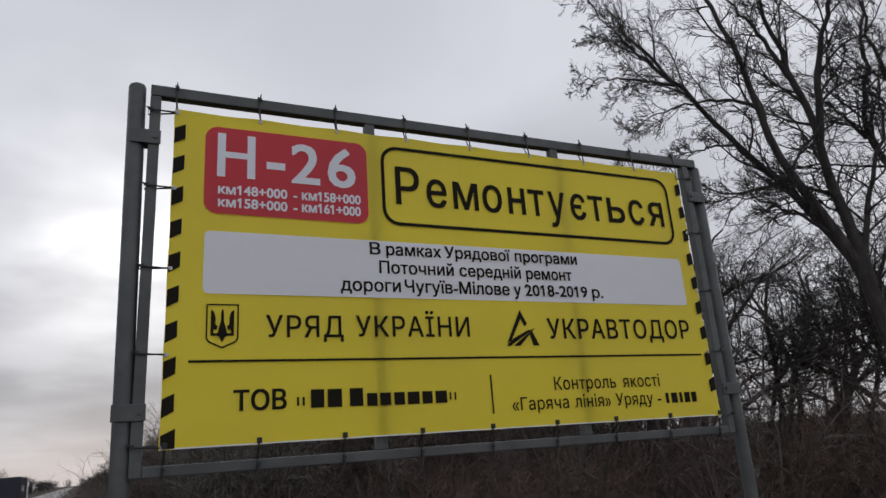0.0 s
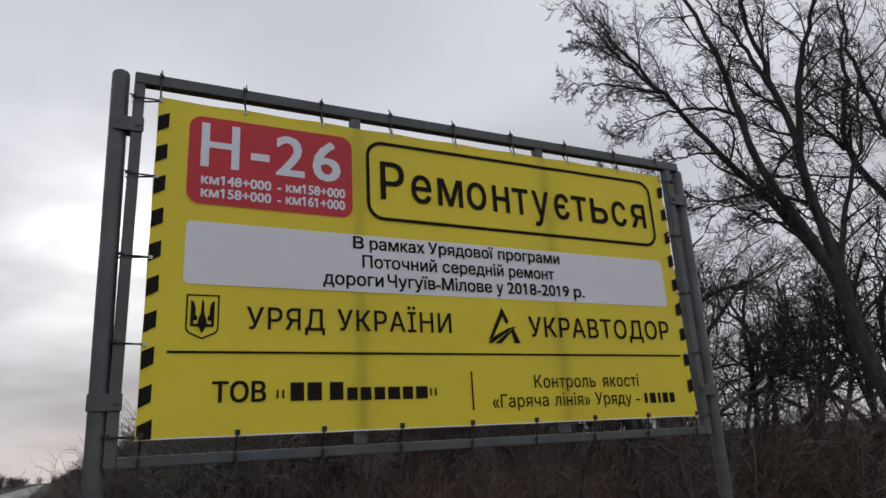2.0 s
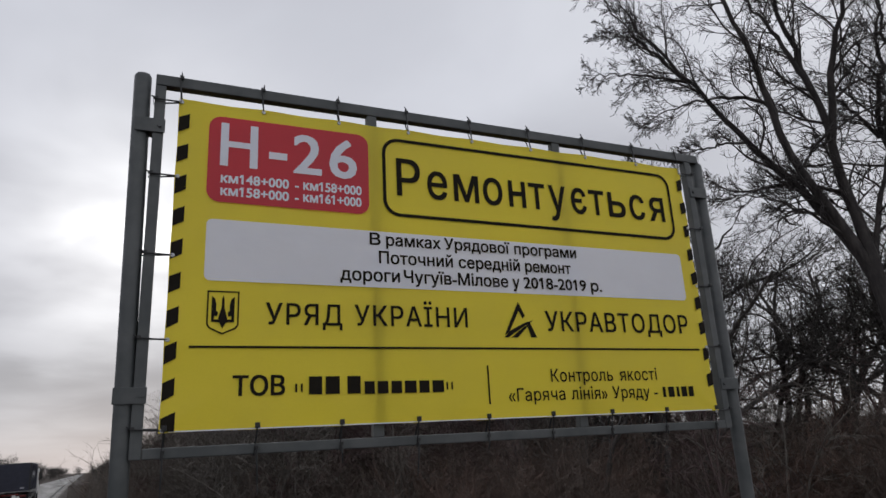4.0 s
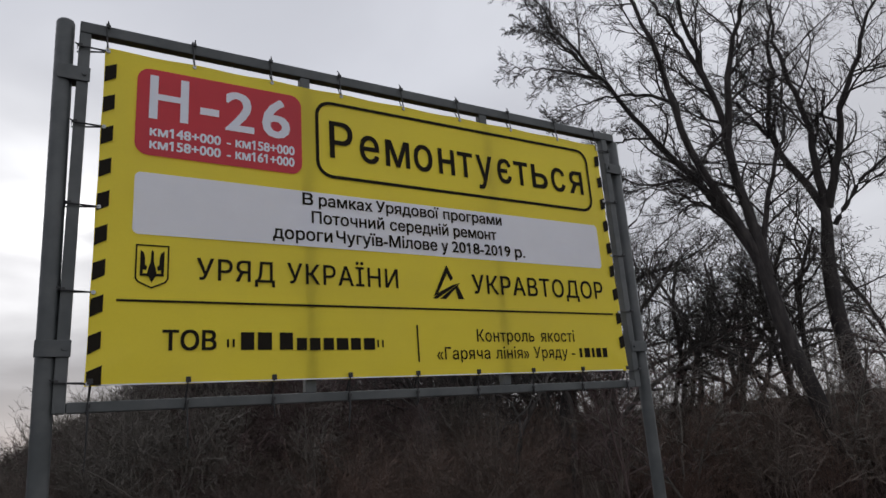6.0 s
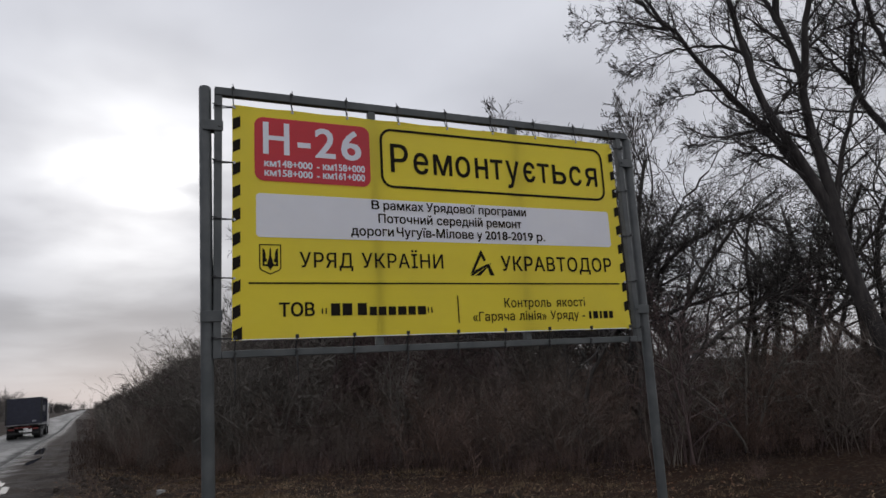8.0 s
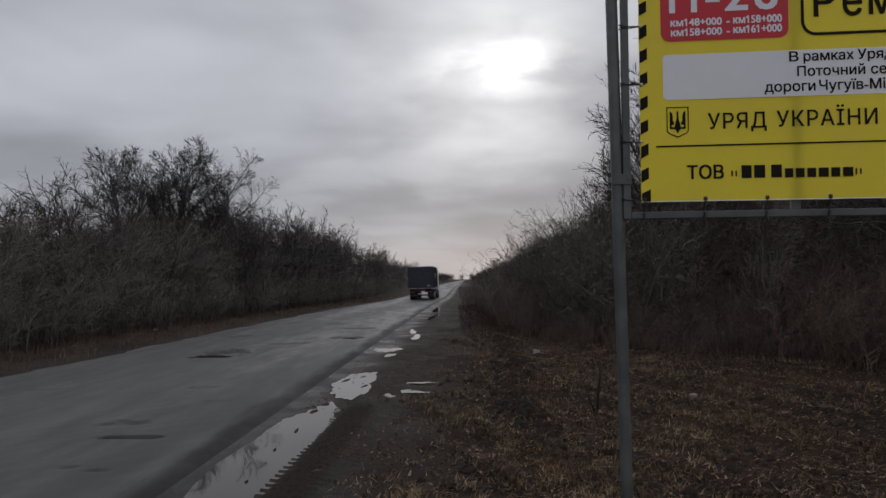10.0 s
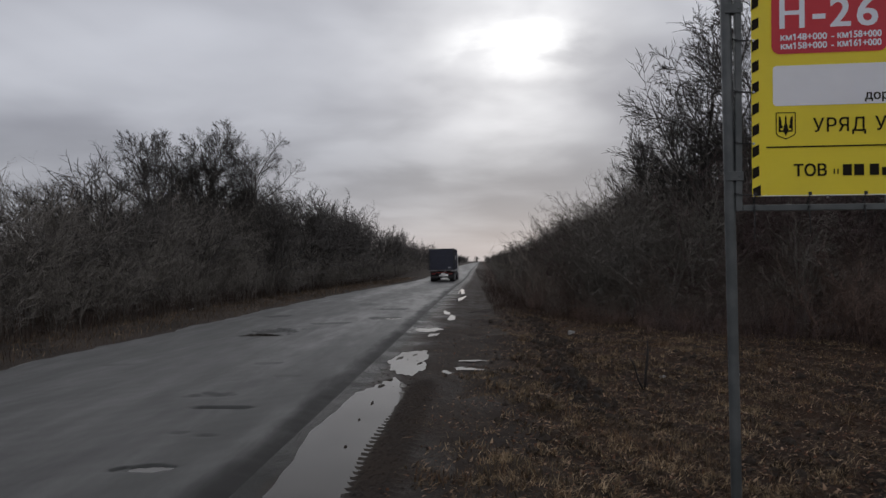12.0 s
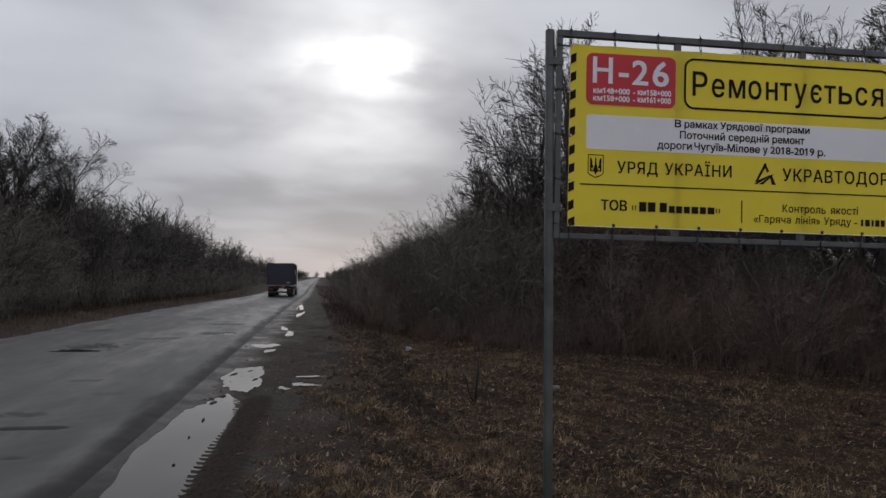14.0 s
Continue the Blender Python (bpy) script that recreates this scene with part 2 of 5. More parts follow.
# soil with rotting leaves under the grass
SOIL = Mat("leafy_soil", 0.9)
SOIL.b.inputs["Specular IOR Level"].default_value = 0.15
s1, s2, s3 = SOIL.noise(0.5, 5), SOIL.noise(6, 6, 0.7), SOIL.noise(38, 4, 0.7)
tone = SOIL.mix(SOIL.span(s1, 0.35, 0.65), (0.010, 0.007, 0.005), (0.040, 0.024, 0.016))
tone = SOIL.mix(SOIL.span(s2, 0.42, 0.7, 0.0, 0.75), tone, (0.036, 0.021, 0.014))
cells = SOIL.n.new("ShaderNodeTexVoronoi")
cells.inputs["Scale"].default_value = 24.0
SOIL.l.new(SOIL.co, cells.inputs["Vector"])
leafy = SOIL.n.new("ShaderNodeSeparateColor")
SOIL.l.new(cells.outputs["Color"], leafy.inputs[0])
tone = SOIL.mix(SOIL.span(leafy.outputs[0], 0.45, 1.0, 0.0, 0.8), tone, (0.050, 0.026, 0.015))
tone = SOIL.mix(SOIL.span(leafy.outputs[1], 0.78, 0.95, 0.0, 0.8), tone, (0.105, 0.076, 0.052))
tone = SOIL.mix(SOIL.span(s3, 0.55, 0.75, 0.0, 0.7), tone, (0.010, 0.008, 0.007))
place = SOIL.n.new("ShaderNodeSeparateXYZ")
SOIL.l.new(SOIL.co, place.inputs[0])
across = SOIL.math("SUBTRACT", place.outputs[0], SOIL.math("MULTIPLY", place.outputs[1], 0.0175))
muddy = SOIL.span(SOIL.math("ADD", across, SOIL.math("MULTIPLY", s2, 1.4)), -0.9, 0.2, 1.0, 0.0)
tone = SOIL.mix(muddy, tone, SOIL.mix(SOIL.span(s1, 0.3, 0.7), (0.030, 0.024, 0.020), (0.060, 0.046, 0.037)))
SOIL.color(tone).bump(SOIL.math("ADD", s2, SOIL.math("MULTIPLY", s3, 0.5)), 0.9, 0.05)

GRASS = Mat("dead_grass", 0.75)
GRASS.b.inputs["Specular IOR Level"].default_value = 0.15
gi = GRASS.island()
gp = GRASS.noise(0.45, 3)
tone = ramp3(GRASS, gi, (0.030, 0.019, 0.012), (0.17, 0.105, 0.058), (0.56, 0.42, 0.27))
tone = GRASS.mix(GRASS.span(gp, 0.42, 0.58, 0.0, 0.65), tone, (0.090, 0.047, 0.028))
tone = GRASS.mix(GRASS.span(GRASS.noise(3.1, 4, 0.6), 0.50, 0.64, 0.0, 0.7), tone, (0.34, 0.25, 0.15))
tone = GRASS.mix(GRASS.span(GRASS.noise(1.7, 4), 0.42, 0.6, 0.0, 0.5), tone, (0.040, 0.029, 0.018))
GRASS.color(GRASS.mix(GRASS.span(GRASS.noise(8.0, 3), 0.44, 0.58, 0.0, 0.7), tone, (0.020, 0.015, 0.010)))
STRAW = Mat("pale_straw", 0.7)
STRAW.b.inputs["Specular IOR Level"].default_value = 0.15
STRAW.color(ramp3(STRAW, STRAW.island(), (0.10, 0.068, 0.042), (0.24, 0.17, 0.11), (0.48, 0.37, 0.26)))
LEAF = Mat("fallen_leaves", 0.7)
LEAF.b.inputs["Specular IOR Level"].default_value = 0.15
tone = ramp3(LEAF, LEAF.island(), (0.024, 0.012, 0.007), (0.125, 0.060, 0.034), (0.33, 0.23, 0.155))
LEAF.color(tone)
STALK = Mat("dry_stalks", 0.85)
STALK.b.inputs["Specular IOR Level"].default_value = 0.15
tone = ramp3(STALK, STALK.island(), (0.022, 0.015, 0.012), (0.046, 0.030, 0.024), (0.085, 0.058, 0.045))
STALK.color(tone)


def bark_material(name, dark, light):
    m = Mat(name, 0.9)
    n = m.noise(9, 5, 0.65, (1.0, 1.0, 0.25))
    tone = m.mix(m.span(n, 0.35, 0.7), dark, light)
    tone = m.mix(m.math("MULTIPLY", m.thing(), 0.45), tone, tuple(0.6 * v for v in light))
    m.color(tone).bump(n, 0.6, 0.02)
    return m


BARK = bark_material("dark_bark", (0.034, 0.030, 0.028), (0.088, 0.078, 0.071))
WETWOOD = bark_material("wet_dark_wood", (0.020, 0.017, 0.017), (0.058, 0.050, 0.047))
DARKRED = bark_material("dark_red_bark", (0.060, 0.040, 0.039), (0.145, 0.098, 0.093))
TWIG = bark_material("brown_twigs", (0.088, 0.069, 0.058), (0.195, 0.152, 0.128))
GREYTWIG = bark_material("grey_twigs", (0.098, 0.088, 0.078), (0.200, 0.177, 0.155))
REDTWIG = bark_material("reddish_twigs", (0.10, 0.064, 0.052), (0.21, 0.138, 0.109))
PALETWIG = bark_material("pale_twigs", (0.11, 0.092, 0.08), (0.23, 0.19, 0.16))

WATER = Mat("puddle_water", 0.03)
WATER.color(WATER.mix(WATER.span(WATER.noise(1.5, 4), 0.3, 0.7), (0.018, 0.015, 0.012), (0.032, 0.027, 0.022)))
WATER.b.inputs["IOR"].default_value = 1.19
WATER.bump(WATER.noise(5, 3), 0.02, 0.01)


def paint(name, tone, rough=0.5, metal=0.0, spread=0.75):
    m = Mat(name, rough, metal)
    m.color(m.mix(m.span(m.noise(4, 5), 0.35, 0.7), tuple(spread * v for v in tone), tone))
    return m


TARP = paint("navy_tarpaulin", (0.026, 0.028, 0.050), 0.55)
TRUCK_WHITE = paint("white_lacquer", (0.62, 0.62, 0.62), 0.35)
RUBBER = paint("tyre_rubber", (0.020, 0.020, 0.021), 0.85)
CHASSIS = paint("dirty_chassis", (0.035, 0.034, 0.034), 0.7)
RIM = paint("grey_rim", (0.25, 0.25, 0.26), 0.5, 0.5)
TAIL_RED = paint("red_lens", (0.20, 0.018, 0.015), 0.35)
TARP_PRINT = paint("faded_white_print", (0.34, 0.35, 0.38), 0.55)
GLASS = paint("dark_glass", (0.01, 0.012, 0.014), 0.08)
LITTER = paint("white_plastic", (0.34, 0.34, 0.33), 0.5)

# ---- mesh helpers ----


def mesh_object(name, verts, faces, material, parent=None, label="", smooth=False):
    me = bpy.data.meshes.new(name)
    me.from_pydata(verts if isinstance(verts, list) else verts.tolist(), [], faces if isinstance(faces, list) else faces.tolist())
    me.materials.append(material.m)
    if smooth:
        me.shade_smooth()
    ob = new(name, me)
    if parent:
        ob.parent = parent
    if label:
        tagged(ob, label)
    return ob


def part(name, bm, material, parent, label="", smooth=False):
    me = bpy.data.meshes.new(name)
    bm.normal_update()
    bm.to_mesh(me)
    bm.free()
    me.materials.append(material.m)
    if smooth:
        me.shade_smooth()
    ob = new(name, me)
    ob.parent = parent
    if label:
        tagged(ob, label)
    return ob


def box(x0, x1, y0, y1, z0, z1, bevel=0.0, bm=None):
    bm = bm or bmesh.new()
    made = bmesh.ops.create_cube(bm, size=1.0)["verts"]
    for v in made:
        v.co = Vector(((x0 + x1) / 2 + v.co.x * (x1 - x0), (y0 + y1) / 2 + v.co.y * (y1 - y0), (z0 + z1) / 2 + v.co.z * (z1 - z0)))
    if bevel:
        edges = list({e for v in made for e in v.link_edges})
        bmesh.ops.bevel(bm, geom=edges, offset=bevel, segments=2, affect="EDGES", profile=0.6)
    return bm


def rod(points, radii, sides=8, cap=True, bm=None):
    """A round bar along points."""
    bm = bm or bmesh.new()
    if isinstance(radii, (int, float)):
        radii = [radii] * len(points)
    rings = []
    pts = [Vector(p) for p in points]
    for i, p in enumerate(pts):
        d = (pts[min(i + 1, len(pts) - 1)] - pts[max(i - 1, 0)]).normalized()
        ref = Vector((0, 0, 1)) if abs(d.z) < 0.9 else Vector((1, 0, 0))
        u = d.cross(ref).normalized()
        v = d.cross(u)
        rings.append([bm.verts.new(p + radii[i] * (math.cos(a) * u + math.sin(a) * v)) for a in (2 * math.pi * k / sides for k in range(sides))])
    for r0, r1 in zip(rings, rings[1:]):
        for k in range(sides):
            bm.faces.new((r0[k], r0[(k + 1) % sides], r1[(k + 1) % sides], r1[k]))
    if cap:
        bm.faces.new(rings[0][::-1])
        bm.faces.new(rings[-1])
    bmesh.ops.recalc_face_normals(bm, faces=bm.faces)
    return bm


def unit(a):
    return a / np.maximum(np.linalg.norm(a, axis=-1, keepdims=True), 1e-9)


class Tubes:
    """Many tapered tubes gathered into one mesh."""

    def __init__(self):
        self.v, self.f, self.count = [], [], 0

    def add(self, pts, rad, sides):
        # pts: branches x points x 3, rad: branches x points
        b, n, _ = pts.shape
        d = np.gradient(pts, axis=1) if n > 2 else np.repeat((pts[:, 1:] - pts[:, :1]), 2, axis=1)
        d = unit(d)
        ref = np.where(np.abs(d[..., 2:3]) < 0.8, np.array([0, 0, 1.0]), np.array([1.0, 0, 0]))
        u = unit(np.cross(d, ref))
        w = np.cross(d, u)
        if sides == 1:
            # twigs of a few millimetres: narrow strips
            idx = self.count + np.arange(b * n * 2).reshape(b, n, 2)
            self.v.append(np.stack([pts - 1.6 * rad[..., None] * (u + w) * 0.7, pts + 1.6 * rad[..., None] * (u + w) * 0.7], 2).reshape(-1, 3))
            self.f.append(np.stack([idx[:, :-1, 0], idx[:, :-1, 1], idx[:, 1:, 1], idx[:, 1:, 0]], -1).reshape(-1, 4))
            self.count += b * n * 2
            return
        ang = np.arange(sides) * 2 * np.pi / sides
        ring = pts[:, :, None] + rad[:, :, None, None] * (np.cos(ang)[:, None] * u[:, :, None] + np.sin(ang)[:, None] * w[:, :, None])
        self.v.append(ring.reshape(-1, 3))
        idx = self.count + np.arange(b * n * sides).reshape(b, n, sides)
        nxt = np.roll(idx, -1, axis=2)
        self.f.append(np.stack([idx[:, :-1], nxt[:, :-1], nxt[:, 1:], idx[:, 1:]], axis=-1).reshape(-1, 4))
        self.count += b * n * sides

    def data(self):
        return np.concatenate(self.v), np.concatenate(self.f)


def grow(rng, start, heading, length, radius, n, jitter, lift, tip=0.35, droop=0.0):
    """Grows one set of branches; returns points, radii and headings."""
    b = len(start)
    pts, rad, heads = np.zeros((b, n, 3)), np.zeros((b, n)), np.zeros((b, n, 3))
    p, d = start.copy(), unit(heading)
    turn = rng.normal(0, jitter * 0.5, (b, 3))
    for i in range(n):
        pts[:, i], heads[:, i] = p, d
        rad[:, i] = radius * (1 - (1 - tip) * i / (n - 1))
        turn = 0.6 * turn + rng.normal(0, jitter, (b, 3))
        d = unit(d + turn + np.array([0, 0, lift - droop * i / n]))
        p = p + d * (length / (n - 1))[:, None]
    return pts, rad, heads


def sprout(rng, grown, each, low, high, angle, ratio, length, thin, spread_len=0.5):
    """Starts of side branches along grown ones."""
    pts, rad, heads = grown
    b, n, _ = pts.shape
    t = low + (high - low) * (np.arange(each) + rng.random((b, each))) / each
    at = t * (n - 1)
    i0 = np.minimum(at.astype(int), n - 2)
    fr = (at - i0)[..., None]
    rows = np.arange(b)[:, None]
    start = pts[rows, i0] * (1 - fr) + pts[rows, i0 + 1] * fr
    head = heads[rows, i0]
    r = rad[rows, i0] * thin
    side = unit(np.cross(head, rng.normal(0, 1, head.shape)))
    a = radians(angle) * rng.uniform(0.65, 1.35, (b, each, 1))
    head = np.cos(a) * head + np.sin(a) * side
    ln = length[:, None] * ratio * (1 - spread_len * t) * rng.uniform(0.65, 1.3, (b, each))
    return start.reshape(-1, 3), head.reshape(-1, 3), ln.reshape(-1), r.reshape(-1)


def branchwork(seed, start, heading, length, radius, levels, jitter=0.10, finest=0.0022):
    """Limbs and twigs: levels are (each, low, high, angle, ratio, thin, points, sides, lift)."""
    rng = np.random.default_rng(seed)
    stout, fine = Tubes(), Tubes()
    start, heading = np.array(start, float), np.array(heading, float)
    length, radius = np.array(length, float), np.array(radius, float)
    for k, (each, low, high, angle, ratio, thin, n, sides, lift) in enumerate(levels):
        if k:
            start, heading, length, radius = sprout(rng, grown, each, low, high, angle, ratio, length, thin)
            radius = np.maximum(radius, finest)
        grown = grow(rng, start, heading, length, radius, n, jitter * (1 + 0.35 * k), lift)
        (stout if k < 1 else fine).add(grown[0], grown[1], sides)
    return stout.data(), fine.data()


# ---- lie of the land ----
HEADING = 0.0175  # the road's sideways run per metre ahead


def road_z(y):
    return -0.150 - 0.010 * y - 0.42 * np.exp(-(((y - 82.0) / 34.0) ** 2))


def smooth(a, b, x):
    t = np.clip((x - a) / (b - a), 0, 1)
    return t * t * (3 - 2 * t)


def wave(x, y, s, seed=0.0):
    """Cheap smooth unevenness of about unit height."""
    return (np.sin(x * 1.7 / s + seed) * np.cos(y * 1.3 / s + 2 * seed) + np.sin((x + 0.6 * y) * 2.9 / s + 1.3 + seed) * 0.5 + np.sin((0.8 * x - y) * 5.3 / s + seed * 3) * 0.3) / 1.5


def ridge(x, y):
    """A ridge of turned soil running out beside the shoulder, broken into lumps."""
    u = x - HEADING * y
    line = u + 0.22 + 0.13 * np.cos(0.8 * y) - 0.03 * (y - 6.0)
    return np.exp(-((line / 0.30) ** 2)) * smooth(3.8, 6.0, y) * (1 - smooth(17, 20, y)) * np.clip(0.75 + 0.6 * wave(x, y, 0.42, 0.3), 0, 1.4)


def ground_z(x, y):
    u = x - HEADING * y
    mound = np.exp(-(((x - 2.6) / 2.2) ** 2 + ((y - 10.5) / 2.6) ** 2))
    z = road_z(y) - 0.10 * smooth(-3.3, -3.05, u) - 0.30 * smooth(-1.2, 0.9, u)
    z = z - 0.06 * smooth(-9.9, -10.6, u)
    off = np.clip(u + 10, -60, 0) * -1
    z = z + 0.5 * smooth(4, 14, off) + 0.5 * smooth(4, 16, u) - 1.6 * smooth(20, 45, u)
    z = z + 0.17 * ridge(x, y) * (1 + 0.35 * wave(x, y, 0.17, 1.7)) + 0.14 * mound * (1 + 0.3 * wave(x, y, 0.6, 1.1))
    rough = smooth(-3.0, -1.0, u) + smooth(-10.2, -11.0, u)
    z = z + rough * (0.045 * wave(x, y, 1.0, 0.4) + 0.036 * wave(x, y, 0.37, 1.9) + 0.020 * wave(x, y, 0.15, 0.8))
    on_road = smooth(-10.5, -10.1, u) * (1 - smooth(-2.95, -2.6, u))
    return z - 0.13 * on_road


def gz(x, y):
    return float(ground_z(np.float64(x), np.float64(y)))


# ---- ground, road, shoulder, water ----


def steps(*runs):
    """Grid lines: (from, to, step) runs joined."""
    out = []
    for a, b, s in runs:
        n = max(1, round((b - a) / s))
        out += [a + (b - a) * i / n for i in range(n)]
    out.append(runs[-1][1])
    return np.array(out)


def sheet(name, us, ys, height, material, shear=True):
    uu, yy = np.meshgrid(us, ys)
    xx = uu + HEADING * yy if shear else uu
    zz = height(xx, yy)
    n, m = len(us), len(ys)
    idx = np.arange(n * m).reshape(m, n)
    faces = np.stack([idx[:-1, :-1], idx[:-1, 1:], idx[1:, 1:], idx[1:, :-1]], -1).reshape(-1, 4)
    return mesh_object(name, np.stack([xx, yy, zz], -1).reshape(-1, 3), faces, material, smooth=True)


ground = sheet("ground", steps((-1500, -120, 230), (-120, -40, 10), (-40, -14, 2), (-14, -9, 0.25), (-9, -4, 1.0), (-4, 8, 0.14), (8, 20, 0.6), (20, 60, 4), (60, 1500, 240)),
               steps((-300, -40, 40), (-40, -6, 3), (-6, 20, 0.16), (20, 45, 0.5), (45, 160, 4), (160, 400, 24), (400, 3000, 200)), ground_z, SOIL)
tagged(ground, "dark leafy soil of the roadside verge and woods", "ground", kind="structure")

# worn holes: u, y, half width, half length, depth
HOLES = [(-4.48, 1.83, 0.25, 0.105, 0.048), (-6.85, 12.7, 0.55, 1.1, 0.06), (-4.73, 4.2, 0.40, 0.08, 0.042), (-4.65, 16.8, 0.5, 0.5, 0.045),
         (-5.2, 4.9, 0.30, 0.22, 0.022), (-7.9, 7.8, 0.3, 0.12, 0.035), (-5.3, 7.7, 0.26, 0.10, 0.035), (-4.4, 2.9, 0.10, 0.05, 0.022), (-4.75, 3.0, 0.10, 0.05, 0.022),
         (-4.3, 28.5, 0.25, 2.2, 0.05), (-6.4, 23.5, 0.5, 0.8, 0.045), (-8.4, 18.2, 0.4, 0.6, 0.04), (-4.6, 6.4, 0.18, 0.10, 0.03), (-5.9, 15.2, 0.5, 0.3, 0.04), (-4.9, 20.8, 0.6, 0.5, 0.04)]


def road_surface(x, y):
    u = x - HEADING * y
    z = road_z(y) + 0.05 - 0.012 * np.abs(u + 6.7) + 0.007 * wave(x, y * 0.35, 0.9, 0.7) + 0.004 * wave(x, y, 0.35, 2.7)
    for hu, hy, wu, wy, d in HOLES:
        r = np.sqrt(((u - hu) / wu) ** 2 + ((y - hy) / wy) ** 2) + 0.34 * wave(x, y, 0.13, hu) + 0.15 * wave(x, y, 0.05, hy)
        z = z - 1.15 * d * (1 - smooth(0.9, 1.0, r)) * (0.12 + 0.88 * smooth(-0.75, 0.35, (y - hy) / wy))
    return z


def road_mesh():
    us = steps((-10.1, -8.0, 0.16), (-8.0, -3.36, 0.055))
    ys = steps((-60, -6, 6), (-6, 0.3, 0.3), (0.3, 6.4, 0.045), (6.4, 22, 0.11), (22, 45, 0.4), (45, 160, 2.5), (160, 900, 40))
    uu, yy = np.meshgrid(us, ys)
    frac = (uu - us[0]) / (us[-1] - us[0])
    left = 0.16 * wave(yy, yy * 0, 1.6, 0.3) + 0.06 * wave(yy, yy * 0, 0.33, 1.3) + 0.9 * smooth(25, 70, yy) * (1 - smooth(90, 200, yy))
    right = 0.06 * wave(yy, yy * 0, 1.1, 2.1) + 0.035 * wave(yy, yy * 0, 0.35, 0.9) + 0.012 * wave(yy, yy * 0, 0.09, 0.2)
    uu = uu + left * (1 - smooth(0, 0.25, frac)) + right * smooth(0.8, 1, frac)
    xx = uu + HEADING * yy
    zz = road_surface(xx, yy)
    n, m = len(us), len(ys)
    # worn lip: the edge rounds down before the drop
    zz -= 0.078 * smooth(-3.92, -3.33, us)[None, :] ** 1.3 * (1 + 0.10 * wave(xx, yy, 0.5, 0.4))
    zz[:, 0] -= 0.02
    top = np.stack([xx, yy, zz], -1).reshape(-1, 3)
    idx = np.arange(n * m).reshape(m, n)
    faces = [np.stack([idx[:-1, :-1], idx[:-1, 1:], idx[1:, 1:], idx[1:, :-1]], -1).reshape(-1, 4)]
    verts = [top]
    for col, sgn in ((0, -1), (n - 1, 1)):
        low = top[idx[:, col]].copy()
        low[:, 2] -= 0.16
        low[:, 0] += 0.10 * sgn
        base = sum(len(v) for v in verts)
        verts.append(low)
        li = base + np.arange(m)
        ti = idx[:, col]
        q = np.stack([ti[:-1], li[:-1], li[1:], ti[1:]], -1)
        faces.append(q if sgn < 0 else q[:, ::-1])
    return np.concatenate(verts), np.concatenate(faces)


road = mesh_object("road", *road_mesh(), ASPHALT, smooth=True)
tagged(road, "worn wet grey asphalt road with potholes and ragged edges", "road", kind="structure")


def shoulder_z(x, y):
    u = x - HEADING * y
    right = -1.55 + 0.6 * smooth(4, 16, y) + 0.18 * wave(y, y * 0, 1.1, 0.2)
    z = road_z(y) - 0.014 - 0.030 * smooth(-3.62, -3.42, u) - 0.05 * smooth(-2.5, -1.3, u)
    rut = np.exp(-(((u + 1.95 - 0.12 * np.sin(y * 0.25)) / 0.2) ** 2))
    lumps = 0.012 * wave(x, y, 0.5, 0.8) + 0.008 * wave(x, y, 0.16, 2.2)
    z = z - 0.025 * rut + lumps * smooth(-2.5, -2.1, u)
    # cleats pressed by a tractor tyre beside the long puddle
    cleat = (np.sin((y + 0.35 * u) * 2 * np.pi / 0.138) * 0.5 + 0.5) ** 2 * 0.032
    z = z + cleat * smooth(-2.72, -2.6, u) * (1 - smooth(-2.40, -2.2, u)) * smooth(0.9, 1.2, y) * (1 - smooth(6.0, 6.6, y))
    blend = smooth(right - 0.35, right + 0.15, u)
    return z * (1 - blend) + (ground_z(x, y) - 0.012 - 0.05 * smooth(right + 0.1, right + 0.6, u)) * blend


shoulder = sheet("shoulder", steps((-3.55, -2.8, 0.09), (-2.8, -2.2, 0.05), (-2.2, -0.5, 0.085)),
                 steps((-40, -6, 2), (-6, 0.7, 0.12), (0.7, 7.0, 0.025), (7.0, 26, 0.12), (26, 60, 0.6), (60, 300, 8)), shoulder_z, MUD)
tagged(shoulder, "dark wet mud shoulder with tyre tracks beside the asphalt", "shoulder", kind="structure")


